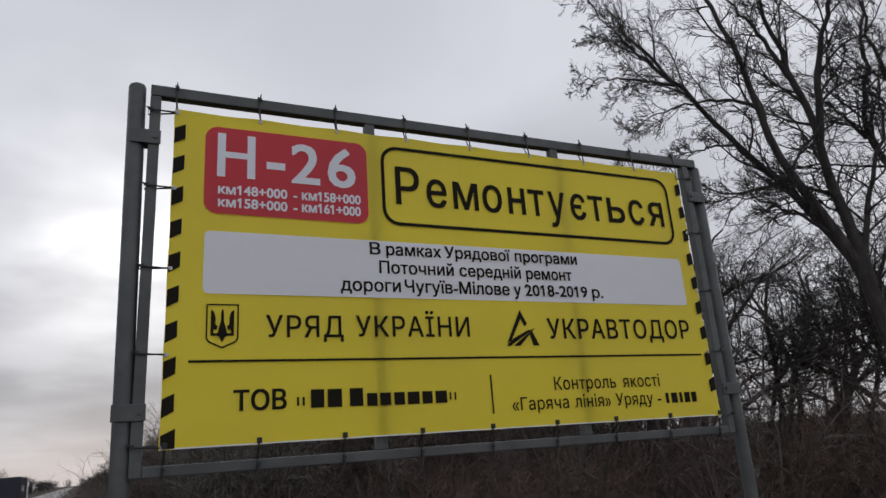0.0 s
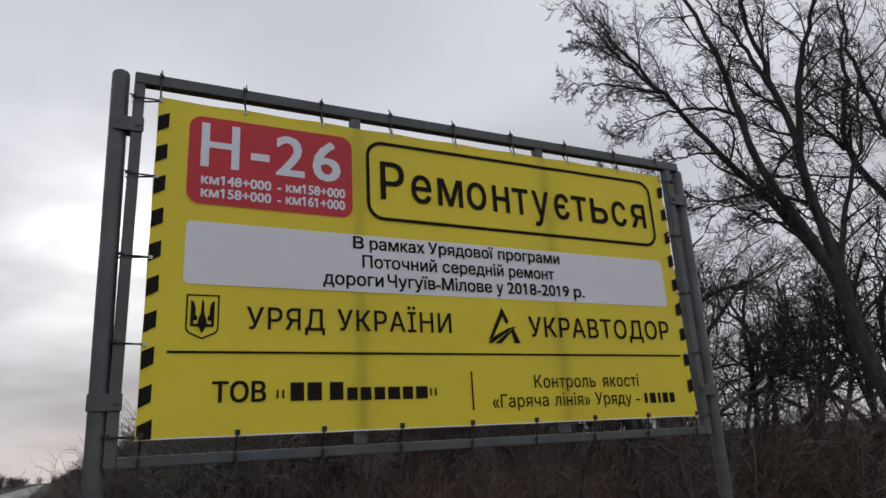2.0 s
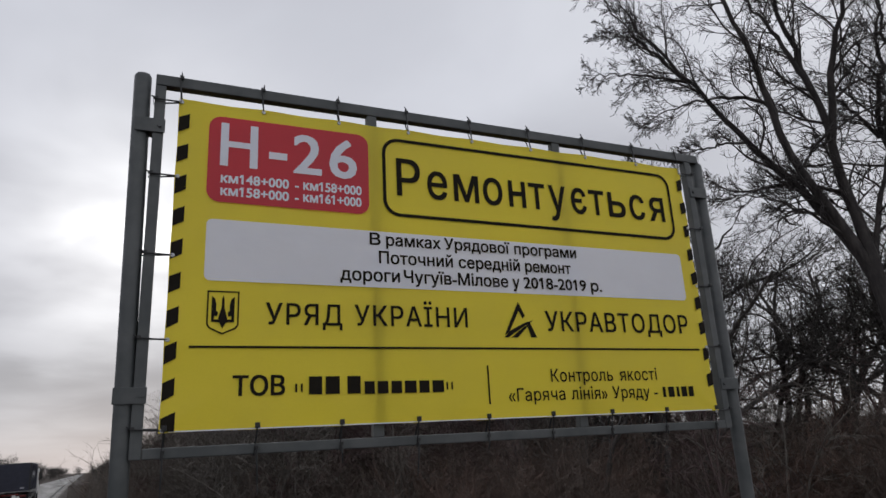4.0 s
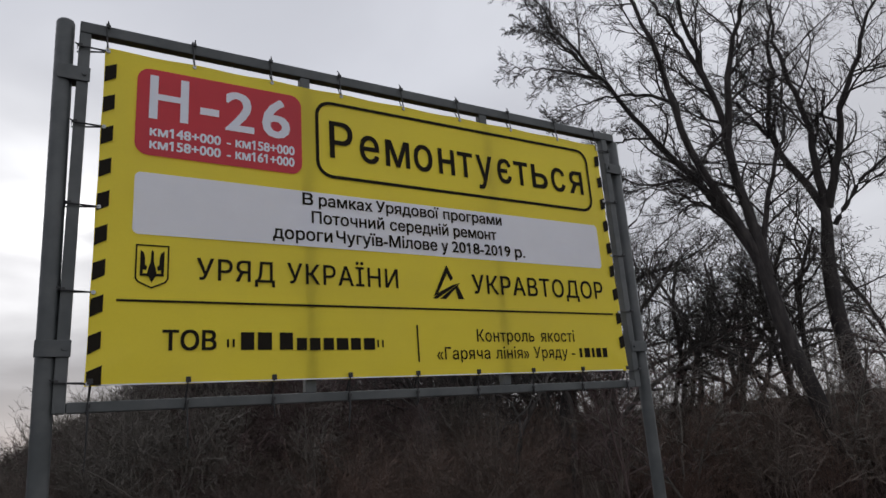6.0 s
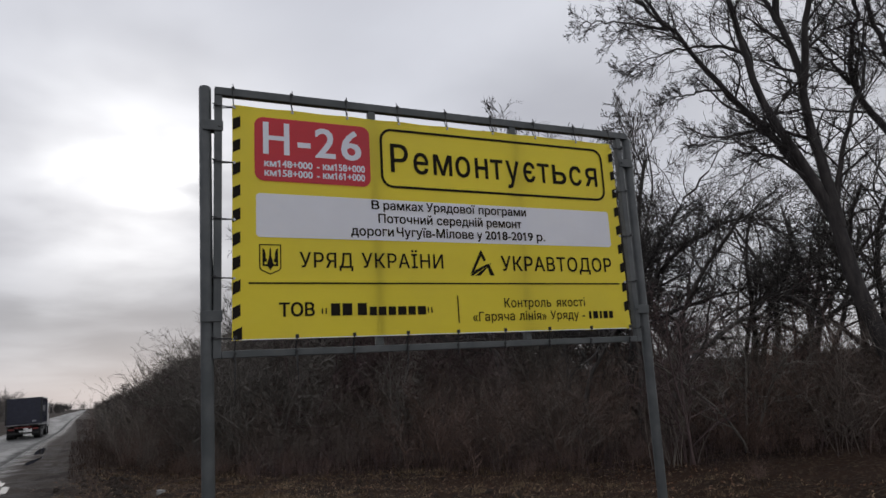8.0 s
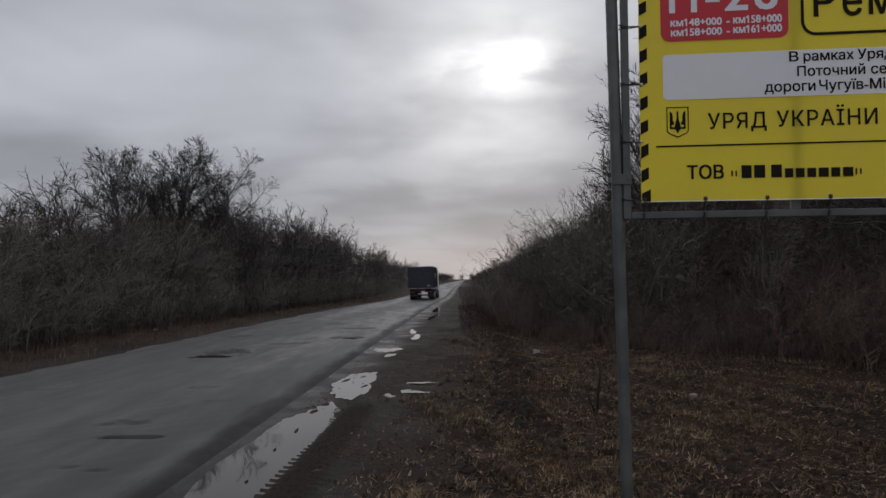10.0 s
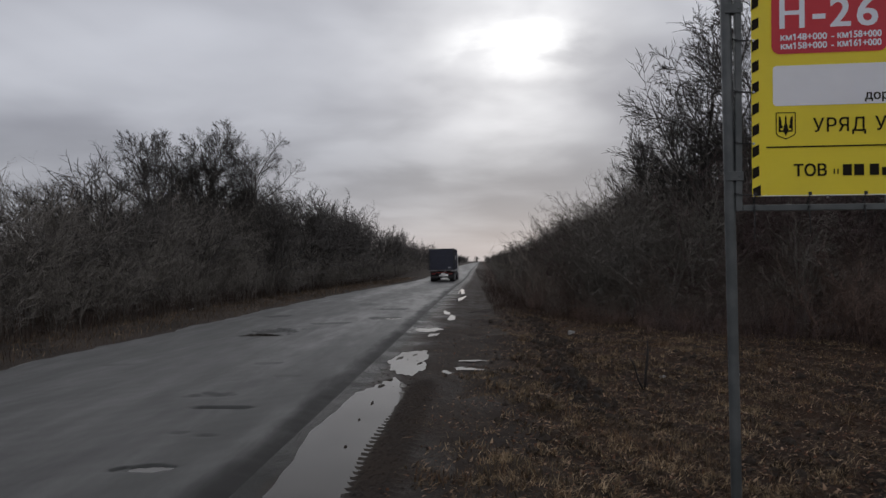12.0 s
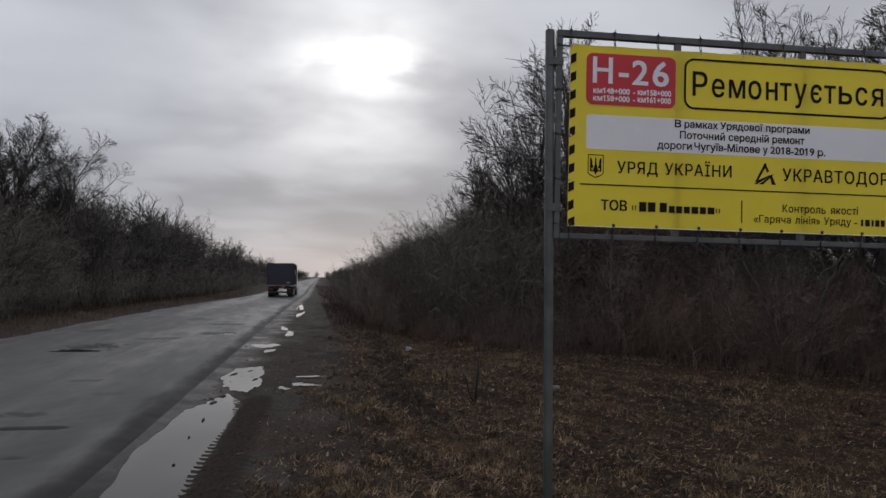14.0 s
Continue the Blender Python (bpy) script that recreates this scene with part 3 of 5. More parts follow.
def puddle(label, centre, half, teeth=0.0, seed=1, shape=0.18, skew=0.0, lift=0.016, host=None):
    """A sheet of standing water; teeth: cleat marks along its verge side."""
    cu, cy = centre
    rng = random.Random(seed)
    ph = [rng.uniform(0, 6.28) for _ in range(5)]
    n = 220
    pts = []
    for k in range(n):
        a = 2 * math.pi * k / n
        ca, sa = math.cos(a), math.sin(a)
        su, sy = abs(ca) ** 0.75 * (1 if ca > 0 else -1), abs(sa) ** 0.9 * (1 if sa > 0 else -1)
        r = 1 + shape * (0.9 * math.sin(2 * a + ph[0]) + 0.6 * math.sin(3 * a + ph[1]) + 0.45 * math.sin(7 * a + ph[2]) + 0.30 * math.sin(13 * a + ph[4]) + 0.20 * math.sin(29 * a + ph[3]))
        u, y = cu + half[0] * su * r + skew * half[1] * sa, cy + half[1] * sy * r
        if teeth and ca > 0.05:
            u += teeth * (0.5 + 0.5 * math.sin((y + 0.35 * u) * 2 * math.pi / 0.138 + math.pi)) * min(1, ca * 3)
        pts.append((u + HEADING * y, y))
    bm = bmesh.new()
    x0, y0 = cu + HEADING * cy, cy
    mid_z = float(np.mean([(host or shoulder_z)(np.float64(p[0]), np.float64(p[1])) for p in pts[::10]]))
    verts = [bm.verts.new((x - x0, y - y0, -0.010 * (y - y0))) for x, y in pts]
    bm.faces.new(verts)
    bmesh.ops.triangulate(bm, faces=bm.faces)
    ob = part("puddle", bm, WATER, None)
    ob.location = (x0, y0, mid_z + lift)
    tagged(ob, label, "puddle", "roadside puddles", "structure")
    return ob


def long_puddle():
    """Water in the rut, its verge side combed by tyre cleats."""
    r = random.Random(4)
    left, right = [], []
    y = 1.0
    while y < 6.6:
        end = min(1, (y - 0.75) / 0.5, (6.9 - y) / 1.6)
        left.append((-2.98 - (0.40 - 0.06 * max(0.0, 2.0 - y)) * end + 0.05 * math.sin(1.3 * y) + 0.022 * math.sin(3.1 * y + 1) + 0.008 * math.sin(9 * y) + (0.03 * math.sin(23 * y) if y > 5.2 else 0.0), y))
        y += 0.05
    y = 1.0
    while y < 6.2:
        reach = 0.08 + 0.12 * math.exp(-((y - 2.4) / 2.0) ** 2) + r.uniform(-0.04, 0.04)
        u0 = -2.74 + 0.03 * math.sin(1.7 * y) - (0.07 * (y - 4.8) if y > 4.8 else 0.0)
        right += [(u0, y), (u0 + reach, y - 0.060 + r.uniform(-0.010, 0.010)), (u0 + reach * r.uniform(0.75, 0.95), y - 0.008), (u0 + r.uniform(0.0, 0.04), y + 0.05)]
        y += 0.138 + r.uniform(-0.010, 0.010)
    ring_pts = right + left[::-1] + [(-3.12, 0.93), (-3.02, 1.0), (-2.92, 0.86), (-2.85, 0.84), (-2.79, 0.92)]
    x0, y0 = -2.98 + HEADING * 3.8, 3.8
    bm = bmesh.new()
    tris = tessellate_polygon([[Vector((u, y, 0)) for u, y in ring_pts]])
    vs = [bm.verts.new((u + HEADING * y - x0, y - y0, -0.010 * (y - y0))) for u, y in ring_pts]
    for t in tris:
        bm.faces.new([vs[k] for k in t])
    bmesh.ops.recalc_face_normals(bm, faces=bm.faces)
    if sum(f.normal.z for f in bm.faces) < 0:
        bmesh.ops.reverse_faces(bm, faces=bm.faces)
    ob = part("puddle", bm, WATER, None)
    ob.location = (x0, y0, float(road_z(np.float64(3.8))) - 0.0405)
    tagged(ob, "long shallow puddle in a tyre rut beside the asphalt", "puddle", "roadside puddles", "structure")


long_puddle()


def mud_bar(u, y, half_u, half_y, seed):
    """A low bar of mud just clear of the water."""
    r = random.Random(seed)
    n = 14
    bm = bmesh.new()
    rim, top = [], []
    for k in range(n):
        a = 2 * math.pi * k / n
        f = r.uniform(0.65, 1.25)
        rim.append(bm.verts.new((half_u * f * math.cos(a), half_y * f * math.sin(a), -0.012)))
        top.append(bm.verts.new((0.6 * half_u * f * math.cos(a), 0.7 * half_y * f * math.sin(a), r.uniform(0.006, 0.014))))
    for k in range(n):
        bm.faces.new((rim[k - 1], rim[k], top[k], top[k - 1]))
    bm.faces.new(top)
    ob = part("mud_bar", bm, MUD, None)
    ob.location = (u + HEADING * y, y, float(road_z(np.float64(y))) - 0.0405)
    ob.rotation_euler.z = r.uniform(-0.25, 0.1)
    tagged(ob, "low bar of mud standing out of a puddle", "mud bar", "mud bars in the puddles", "structure")


for i, (u, y, hu, hy) in enumerate(((-3.02, 4.7, 0.02, 0.14), (-3.08, 5.85, 0.06, 0.16), (-3.03, 6.35, 0.06, 0.12), (-3.02, 3.8, 0.015, 0.06), (-2.95, 2.7, 0.02, 0.03),
                                    (-2.72, 7.9, 0.05, 0.22), (-3.14, 8.6, 0.07, 0.26), (-2.9, 9.0, 0.05, 0.2))):
    mud_bar(u, y, hu, hy, i)
puddle("muddy puddle on the shoulder beside the asphalt", (-2.92, 8.2), (0.36, 1.25), seed=5, shape=0.15, lift=0.010)
puddle("small puddle on the muddy shoulder", (-3.02, 13.7), (0.27, 0.55), seed=8, shape=0.30, lift=0.008)
puddle("small puddle on the muddy shoulder", (-2.82, 12.5), (0.10, 0.35), seed=28, shape=0.30, lift=0.008)
puddle("small puddle in a tyre rut of the shoulder", (-2.86, 19.6), (0.10, 0.9), seed=9, shape=0.3, skew=-0.06, lift=0.008)
puddle("small puddle in a tyre rut of the shoulder", (-2.58, 17.4), (0.12, 0.8), seed=29, shape=0.3, skew=0.05, lift=0.008)
puddle("thin streak of water on the mud", (-2.06, 7.55), (0.30, 0.16), seed=11, shape=0.38, lift=0.002)
puddle("thin streak of water on the mud", (-2.25, 7.05), (0.12, 0.14), seed=12, shape=0.36, lift=0.002)
puddle("thin streak of water on the mud", (-2.0, 8.4), (0.34, 0.09), seed=18, shape=0.38, lift=0.002)
puddle("long puddle in a tyre rut of the shoulder", (-2.80, 36.0), (0.15, 4.5), seed=13, shape=0.25, skew=-0.03, lift=0.012)
puddle("puddle in a tyre rut of the shoulder", (-2.62, 28.5), (0.12, 2.4), seed=14, shape=0.25, skew=0.05, lift=0.012)
puddle("rainwater in a pothole of the asphalt", (-4.45, 1.815), (0.19, 0.078), seed=15, shape=0.2, lift=0.012, host=road_surface)
puddle("rainwater in a worn hollow of the asphalt", (-7.0, 12.3), (0.36, 0.25), seed=16, shape=0.3, lift=0.02, host=road_surface)
puddle("rainwater in a worn hollow of the asphalt", (-4.4, 16.9), (0.3, 0.28), seed=17, shape=0.3, lift=0.02, host=road_surface)

# ---- the road-works billboard ----
billboard = new("billboard")
POST_L, POST_R = (-0.236, 0.047), (2.338, 0.047)
B0 = Vector((1.05, 0.05, -0.45))
# the sign faces a little off the road's line and stands a little askew
billboard.matrix_world = pose(-0.027, 0.012, 0.014, 0.4) @ pose(0, 0, 0, 0, 0.9) @ pose(0, 0, 0, 0, 0, -4.69) @ pose(*B0)


def seat(bm):
    """Into the billboard's own axes."""
    bmesh.ops.translate(bm, verts=bm.verts, vec=-B0)
    return bm


def sign_part(name, bm, material, label="", parent=None, smooth=False):
    return part(name, seat(bm), material, parent or billboard, label, smooth)


for (px, py), top, lean in ((POST_L, 3.139, -0.016), (POST_R, 3.10, 0.008)):
    base = gz(px + 0.08 * py, py - 0.08 * px) - 0.35
    pts = [(px - lean * (top - z), py, z) for z in (base, 0.6, 1.8, top - 0.012, top - 0.003, top)]
    sign_part("post", rod(pts, [0.029, 0.029, 0.029, 0.029, 0.025, 0.016], 20), STEEL, smooth=True)
X0, X1, Z0, Z1 = -0.192, 2.273, 1.805, 3.134  # outer frame
FY0, FY1 = 0.0165, 0.0545
sign_part("top_rail", box(X0, X1 + 0.055, FY0, FY1, Z1 - 0.042, Z1, 0.004), STEEL)
sign_part("bottom_rail", box(X0 + 0.037, X1 - 0.037, FY0 + 0.002, FY1 - 0.002, Z0, Z0 + 0.034, 0.004), STEEL)
sign_part("left_stile", box(X0, X0 + 0.036, FY0 + 0.001, FY1 - 0.001, Z0, Z1 - 0.043, 0.004), STEEL)
sign_part("right_stile", box(X1 - 0.036, X1, FY0 + 0.001, FY1 - 0.001, Z0, Z1 - 0.043, 0.004), STEEL)
for mx in (0.613, 1.483):
    sign_part("mullion", box(mx - 0.02, mx + 0.02, FY0 + 0.003, FY1 - 0.003, Z0 + 0.0345, Z1 - 0.0425, 0.003), STEEL)
for bx0, bx1 in ((-0.250, -0.152), (2.240, 2.345)):
    for bz in (2.0, 2.93):
        sign_part("bracket", box(bx0, bx1, FY0 - 0.006, FY0 - 0.001, bz - 0.026, bz + 0.026, 0.002), STEEL, "welded flat steel bracket")
        mid = (bx0 + bx1) / 2
        sign_part("bracket_lug", box(mid - 0.014, mid + 0.014, FY0 + 0.0, FY1 + 0.02, bz - 0.022, bz + 0.022, 0.002), STEEL)
        ox = bx1 - 0.018 if bx0 < 0 else bx0 + 0.018
        sign_part("bolt", rod([(ox, FY0 - 0.013, bz), (ox, FY0 - 0.005, bz)], 0.008, 6), STEEL)

BX0, BX1, BZ0, BZ1 = -0.112, 2.184, 1.882, 3.042  # banner
FACE = 0.0045


def sag(x, z):
    """How far the cloth stands off its plane (towards the viewer is negative)."""
    cx, cz = (x - BX0) / (BX1 - BX0), (z - BZ0) / (BZ1 - BZ0)
    edge = min(x - BX0, BX1 - x, z - BZ0, BZ1 - z)
    s = 0.0012 * math.sin(5 * cx + 2 * cz) + 0.0008 * math.sin(11 * cx - 4 * cz)
    if edge < 0.10:
        s += (0.10 - edge) * 0.025 * math.sin(2 * math.pi * (x if min(z - BZ0, BZ1 - z) == edge else z) / 0.285)
    for fx, fz, dx, dz in ((BX0, BZ0, 0.80, 0.6), (BX1, BZ0, -0.75, 0.66)):
        along, off = (x - fx) * dx + (z - fz) * dz, (x - fx) * dz - (z - fz) * dx
        s -= 0.0045 * math.exp(-((off / 0.018) ** 2)) * max(0.0, 1 - along / 0.28)
    return s


def banner_mesh():
    nx, nz = 150, 76
    bm = bmesh.new()
    grid = []
    for j in range(nz + 1):
        row = []
        for i in range(nx + 1):
            x, z = BX0 + (BX1 - BX0) * i / nx, BZ0 + (BZ1 - BZ0) * j / nz
            # the hem pulls in a little between the ties
            pull = 0.0022
            cx, cz = (x - BX0) / 0.2862, (z - BZ0) / 0.2815
            xx = x + pull * (abs(math.sin(math.pi * cz)) if i == 0 else 0) - pull * (abs(math.sin(math.pi * cz)) if i == nx else 0)
            zz = z + pull * (abs(math.sin(math.pi * cx)) if j == 0 else 0) - pull * (abs(math.sin(math.pi * cx)) if j == nz else 0)
            row.append(bm.verts.new((xx, FACE + sag(x, z), zz)))
        grid.append(row)
    for j in range(nz):
        for i in range(nx):
            bm.faces.new((grid[j][i], grid[j][i + 1], grid[j + 1][i + 1], grid[j + 1][i]))
    return bm


banner = sign_part("banner", banner_mesh(), YELLOW, "yellow printed vinyl banner tied into a steel frame", smooth=True)
PRINT_Y = FACE - 0.0045


def printed(name, bm, material, label="", depth=PRINT_Y):
    """A printed area of the banner, following its face."""
    for v in bm.verts:
        v.co.y = depth + 0.5 * sag(v.co.x, v.co.z)
    seat(bm)
    return part(name, bm, material, banner, label)


def rounded(x0, x1, z0, z1, r, n=7):
    pts = []
    for cx, cz, a0 in ((x1 - r, z1 - r, 0), (x0 + r, z1 - r, 90), (x0 + r, z0 + r, 180), (x1 - r, z0 + r, 270)):
        for k in range(n + 1):
            a = radians(a0 + 90 * k / n)
            pts.append((cx + r * math.cos(a), cz + r * math.sin(a)))
    return pts


def fill(*loops):
    bm = bmesh.new()
    for pts in loops:
        bm.faces.new([bm.verts.new((x, 0, z)) for x, z in pts])
    return bm


def ring(outer, inner):
    bm = bmesh.new()
    a = [bm.verts.new((x, 0, z)) for x, z in outer]
    b = [bm.verts.new((x, 0, z)) for x, z in inner]
    n = len(a)
    for k in range(n):
        bm.faces.new((a[k], a[(k + 1) % n], b[(k + 1) % n], b[k]))
    return bm


def letters(body, x0, x1, base, cap, material, weight=0.0, depth=PRINT_Y, name="letter", label="", track=1.0):
    """A line of print set between x0 and x1 on its base line with that height of capitals."""
    def contours(text):
        cu = bpy.data.curves.new("type", "FONT")
        cu.body, cu.size, cu.resolution_u, cu.space_character, cu.fill_mode = text, 1.0, 3, track, "NONE"
        ob = new("type", cu)
        bpy.context.view_layer.update()
        me = bpy.data.meshes.new_from_object(ob.evaluated_get(bpy.context.evaluated_depsgraph_get()))
        bpy.data.objects.remove(ob)
        bpy.data.curves.remove(cu)
        near = {}
        for e in me.edges:
            near.setdefault(e.vertices[0], []).append(e.vertices[1])
            near.setdefault(e.vertices[1], []).append(e.vertices[0])
        seen, loops = set(), []
        for first in range(len(me.vertices)):
            if first in seen or first not in near:
                continue
            loop, at = [first], first
            seen.add(first)
            while True:
                step = [n for n in sorted(near[at]) if n not in seen]
                if not step:
                    break
                # keep the direction in which the outline was drawn
                at = min(step, key=lambda n: (n - at) % len(me.vertices))
                seen.add(at)
                loop.append(at)
            loops.append([(me.vertices[i].co.x, me.vertices[i].co.y) for i in loop])
        bpy.data.meshes.remove(me)
        return [p for p in loops if len(p) > 2]

    ch = max(y for p in contours("H") for _, y in p)
    loops = contours(body)
    lo, hi = min(x for p in loops for x, _ in p), max(x for p in loops for x, _ in p)
    sx, sz = (x1 - x0 - 2 * weight) / (hi - lo), cap / ch
    loops = [[(x0 + weight + (x - lo) * sx, base + y * sz) for x, y in p] for p in loops]
    # outlines that overlap sideways belong to one letter
    groups = []
    for p in sorted(loops, key=lambda p: min(x for x, _ in p)):
        a, b = min(x for x, _ in p), max(x for x, _ in p)
        if groups and a < groups[-1][1] - 0.25 * (b - a):
            groups[-1][0].append(p)
            groups[-1][1] = max(groups[-1][1], b)
        else:
            groups.append([[p], b])
    signs = [c for c in body if c != " "]
    for which, (mine, _) in enumerate(groups):
        if len(signs) == len(groups) and signs[which] == "1":
            # the stroke of a one gets its flag
            a, top = min(x for p in mine for x, _ in p), max(z for p in mine for _, z in p)
            mine.append([(a, top - 0.002 * cap), (a - 0.20 * cap, top - 0.20 * cap), (a - 0.20 * cap, top - 0.32 * cap), (a, top - 0.17 * cap)])
        edges = [(p[i - 1], p[i]) for p in mine for i in range(len(p)) if p[i - 1][1] != p[i][1]]
        zs = sorted({z for p in mine for _, z in p})
        levels = [zs[0]]
        for z in zs[1:]:
            n = max(1, math.ceil((z - levels[-1]) / (cap / 14)))
            if z - levels[-1] > cap * 0.004:
                levels += [levels[-1] + (z - levels[-1]) * k / n for k in range(1, n + 1)]
        bm = bmesh.new()
        for z0, z1 in zip(levels, levels[1:]):
            mid = (z0 + z1) / 2
            cuts = []
            for (ax, az), (bx, bz) in edges:
                if (az <= mid) != (bz <= mid):
                    at = [ax + (bx - ax) * min(1, max(0, (z - az) / (bz - az))) for z in (z0, mid, z1)]
                    cuts.append((at[1], at[0], at[2], 1 if bz > az else -1))
            wind, cuts = 0, sorted(cuts)
            for k, c in enumerate(cuts):
                if wind == 0:
                    first = c
                wind += c[3]
                if wind == 0:
                    for layer, dz in enumerate((0.7 * weight, -0.7 * weight) if weight else (0.0,)):
                        y = depth - 0.00015 * layer + 0.5 * sag(c[0], mid)
                        q = [(first[1] - weight, z0), (c[1] + weight, z0), (c[2] + weight, z1), (first[2] - weight, z1)]
                        bm.faces.new([bm.verts.new((x, y, z + dz)) for x, z in q])
        seat(bm)
        part(name, bm, material, banner, label)


def bars(spans, z0, z1, material, name="print_bar", depth=PRINT_Y):
    for a, b in spans:
        printed(name, fill(((a, z0), (b, z0), (b, z1), (a, z1))), material, depth=depth)


OVER = PRINT_Y - 0.002
printed("road_number_panel", fill(rounded(-0.006, 0.588, 2.661, 2.991, 0.045)), RED, "red rounded panel with white lettering")
for glyph, gx0, gx1 in (("Н", 0.035, 0.166), ("2", 0.295, 0.403), ("6", 0.432, 0.541)):
    letters(glyph, gx0, gx1, 2.802, 0.152, WHITE, 0.004, OVER, label="large white letter of the road number")
printed("letter", fill(((0.206, 2.845), (0.273, 2.845), (0.273, 2.873), (0.206, 2.873))), WHITE, depth=OVER)
letters("км148+000", 0.040, 0.281, 2.735, 0.034, WHITE, 0.0014, OVER)
letters("-", 0.302, 0.317, 2.735, 0.034, WHITE, 0.0014, OVER)
letters("км158+000", 0.333, 0.558, 2.737, 0.035, WHITE, 0.0014, OVER)
letters("км158+000", 0.041, 0.281, 2.687, 0.034, WHITE, 0.0014, OVER)
letters("-", 0.302, 0.317, 2.687, 0.034, WHITE, 0.0014, OVER)
letters("км161+000", 0.333, 0.557, 2.690, 0.035, WHITE, 0.0014, OVER)
printed("title_border", ring(rounded(0.645, 2.097, 2.664, 2.996, 0.068), rounded(0.659, 2.083, 2.678, 2.982, 0.055)), INK, "black rounded border line")
for glyph, gx0, gx1 in (("Р", 0.703, 0.804), ("е", 0.834, 0.922), ("м", 0.951, 1.065), ("о", 1.085, 1.177), ("н", 1.207, 1.290), ("т", 1.306, 1.387), ("у", 1.407, 1.494),
                        ("є", 1.522, 1.602), ("т", 1.618, 1.701), ("ь", 1.723, 1.819), ("с", 1.843, 1.930), ("я", 1.957, 2.046)):
    letters(glyph, gx0, gx1, 2.754, 0.147, INK, 0.0022, label="large black letter of the heading")
printed("text_panel", fill(rounded(0.0, 2.1, 2.377, 2.597, 0.02)), WHITE, "greyish white panel with black lettering")
for base, cap, words in ((2.543, 0.044, (("В", 0.586, 0.629), ("рамках", 0.651, 0.878), ("Урядової", 0.894, 1.189), ("програми", 1.210, 1.516))),
                         (2.471, 0.045, (("Поточний", 0.621, 0.927), ("середній", 0.952, 1.230), ("ремонт", 1.255, 1.480))),
                         (2.400, 0.046, (("дороги", 0.471, 0.703), ("Чугуїв-Мілове", 0.719, 1.170), ("у", 1.190, 1.223), ("2018-2019", 1.242, 1.550), ("р.", 1.574, 1.631)))):
    for word, wx0, wx1 in words:
        letters(word, wx0, wx1, base, cap, INK, 0.0012, OVER)
letters("УРЯД", 0.207, 0.478, 2.231, 0.071, INK, 0.0010, track=1.1)
letters("УКРАЇНИ", 0.524, 0.977, 2.233, 0.071, INK, 0.0010, track=1.1)
letters("УКРАВТОДОР", 1.330, 2.085, 2.225, 0.077, INK, 0.0014, track=1.1)
printed("rule", fill(((-0.036, 2.148), (2.131, 2.148), (2.131, 2.156), (-0.036, 2.156))), INK)
printed("rule", fill(((1.047, 1.940), (1.054, 1.940), (1.054, 2.086), (1.047, 2.086))), INK)
letters("ТОВ", 0.105, 0.277, 1.992, 0.061, INK, 0.0020)
# the firm's name stays unlettered
bars([(0.311, 0.318), (0.330, 0.337)], 2.000, 2.028, INK, "quote_mark")
bars([(0.358, 0.404), (0.416, 0.466), (0.494, 0.542)], 1.991, 2.052, INK)
bars([(0.556, 0.594), (0.605, 0.645), (0.657, 0.697), (0.708, 0.754), (0.765, 0.805), (0.817, 0.863)], 1.989, 2.033, INK)
bars([(0.873, 0.880), (0.893, 0.900)], 1.998, 2.026, INK, "quote_mark")
for base, cap, words in ((2.020, 0.048, (("Контроль", 1.333, 1.636), ("якості", 1.672, 1.868))),
                         (1.948, 0.046, (("«Гаряча", 1.134, 1.392), ("лінія»", 1.422, 1.598), ("Уряду", 1.625, 1.818), ("-", 1.841, 1.862)))):
    for word, wx0, wx1 in words:
        letters(word, wx0, wx1, base, cap, INK, 0.0005, track=1.05)
bars([(1.889, 1.905), (1.919, 1.952), (1.965, 1.980), (1.992, 2.022), (2.032, 2.060)], 1.947, 1.990, INK)
# shield with a three-pronged emblem
SH = [(0.014, 2.342), (0.118, 2.342), (0.118, 2.226), (0.109, 2.213), (0.066, 2.193), (0.023, 2.213), (0.014, 2.226)]
SI = [(0.019, 2.337), (0.113, 2.337), (0.113, 2.228), (0.105, 2.217), (0.066, 2.199), (0.027, 2.217), (0.019, 2.228)]
printed("shield", ring(SH, SI), INK, "small dark shield outline")


def mirrored(pts):
    return [(0.132 - x, z) for x, z in pts][::-1]


prong = [(0.029, 2.323), (0.039, 2.315), (0.044, 2.296), (0.044, 2.275), (0.051, 2.266), (0.048, 2.254), (0.039, 2.256), (0.038, 2.244), (0.053, 2.244), (0.059, 2.231), (0.049, 2.235), (0.029, 2.235)]
mid_prong = [(0.066, 2.327), (0.070, 2.315), (0.071, 2.283), (0.077, 2.263), (0.081, 2.244), (0.073, 2.226), (0.066, 2.213), (0.059, 2.226), (0.051, 2.244), (0.055, 2.263), (0.061, 2.283), (0.062, 2.315)]
printed("emblem", fill(prong, mirrored(prong), mid_prong), INK)
# triangular road sign device
printed("road_device", fill([(1.207, 2.341), (1.218, 2.323), (1.158, 2.217), (1.136, 2.204)], [(1.207, 2.341), (1.236, 2.285), (1.223, 2.273), (1.202, 2.315)],
                            [(1.134, 2.196), (1.152, 2.196), (1.268, 2.266), (1.232, 2.257), (1.166, 2.225)], [(1.166, 2.196), (1.196, 2.196), (1.272, 2.268), (1.228, 2.241)],
                            [(1.242, 2.247), (1.258, 2.253), (1.285, 2.197), (1.256, 2.197)]), INK, "dark triangular road device")
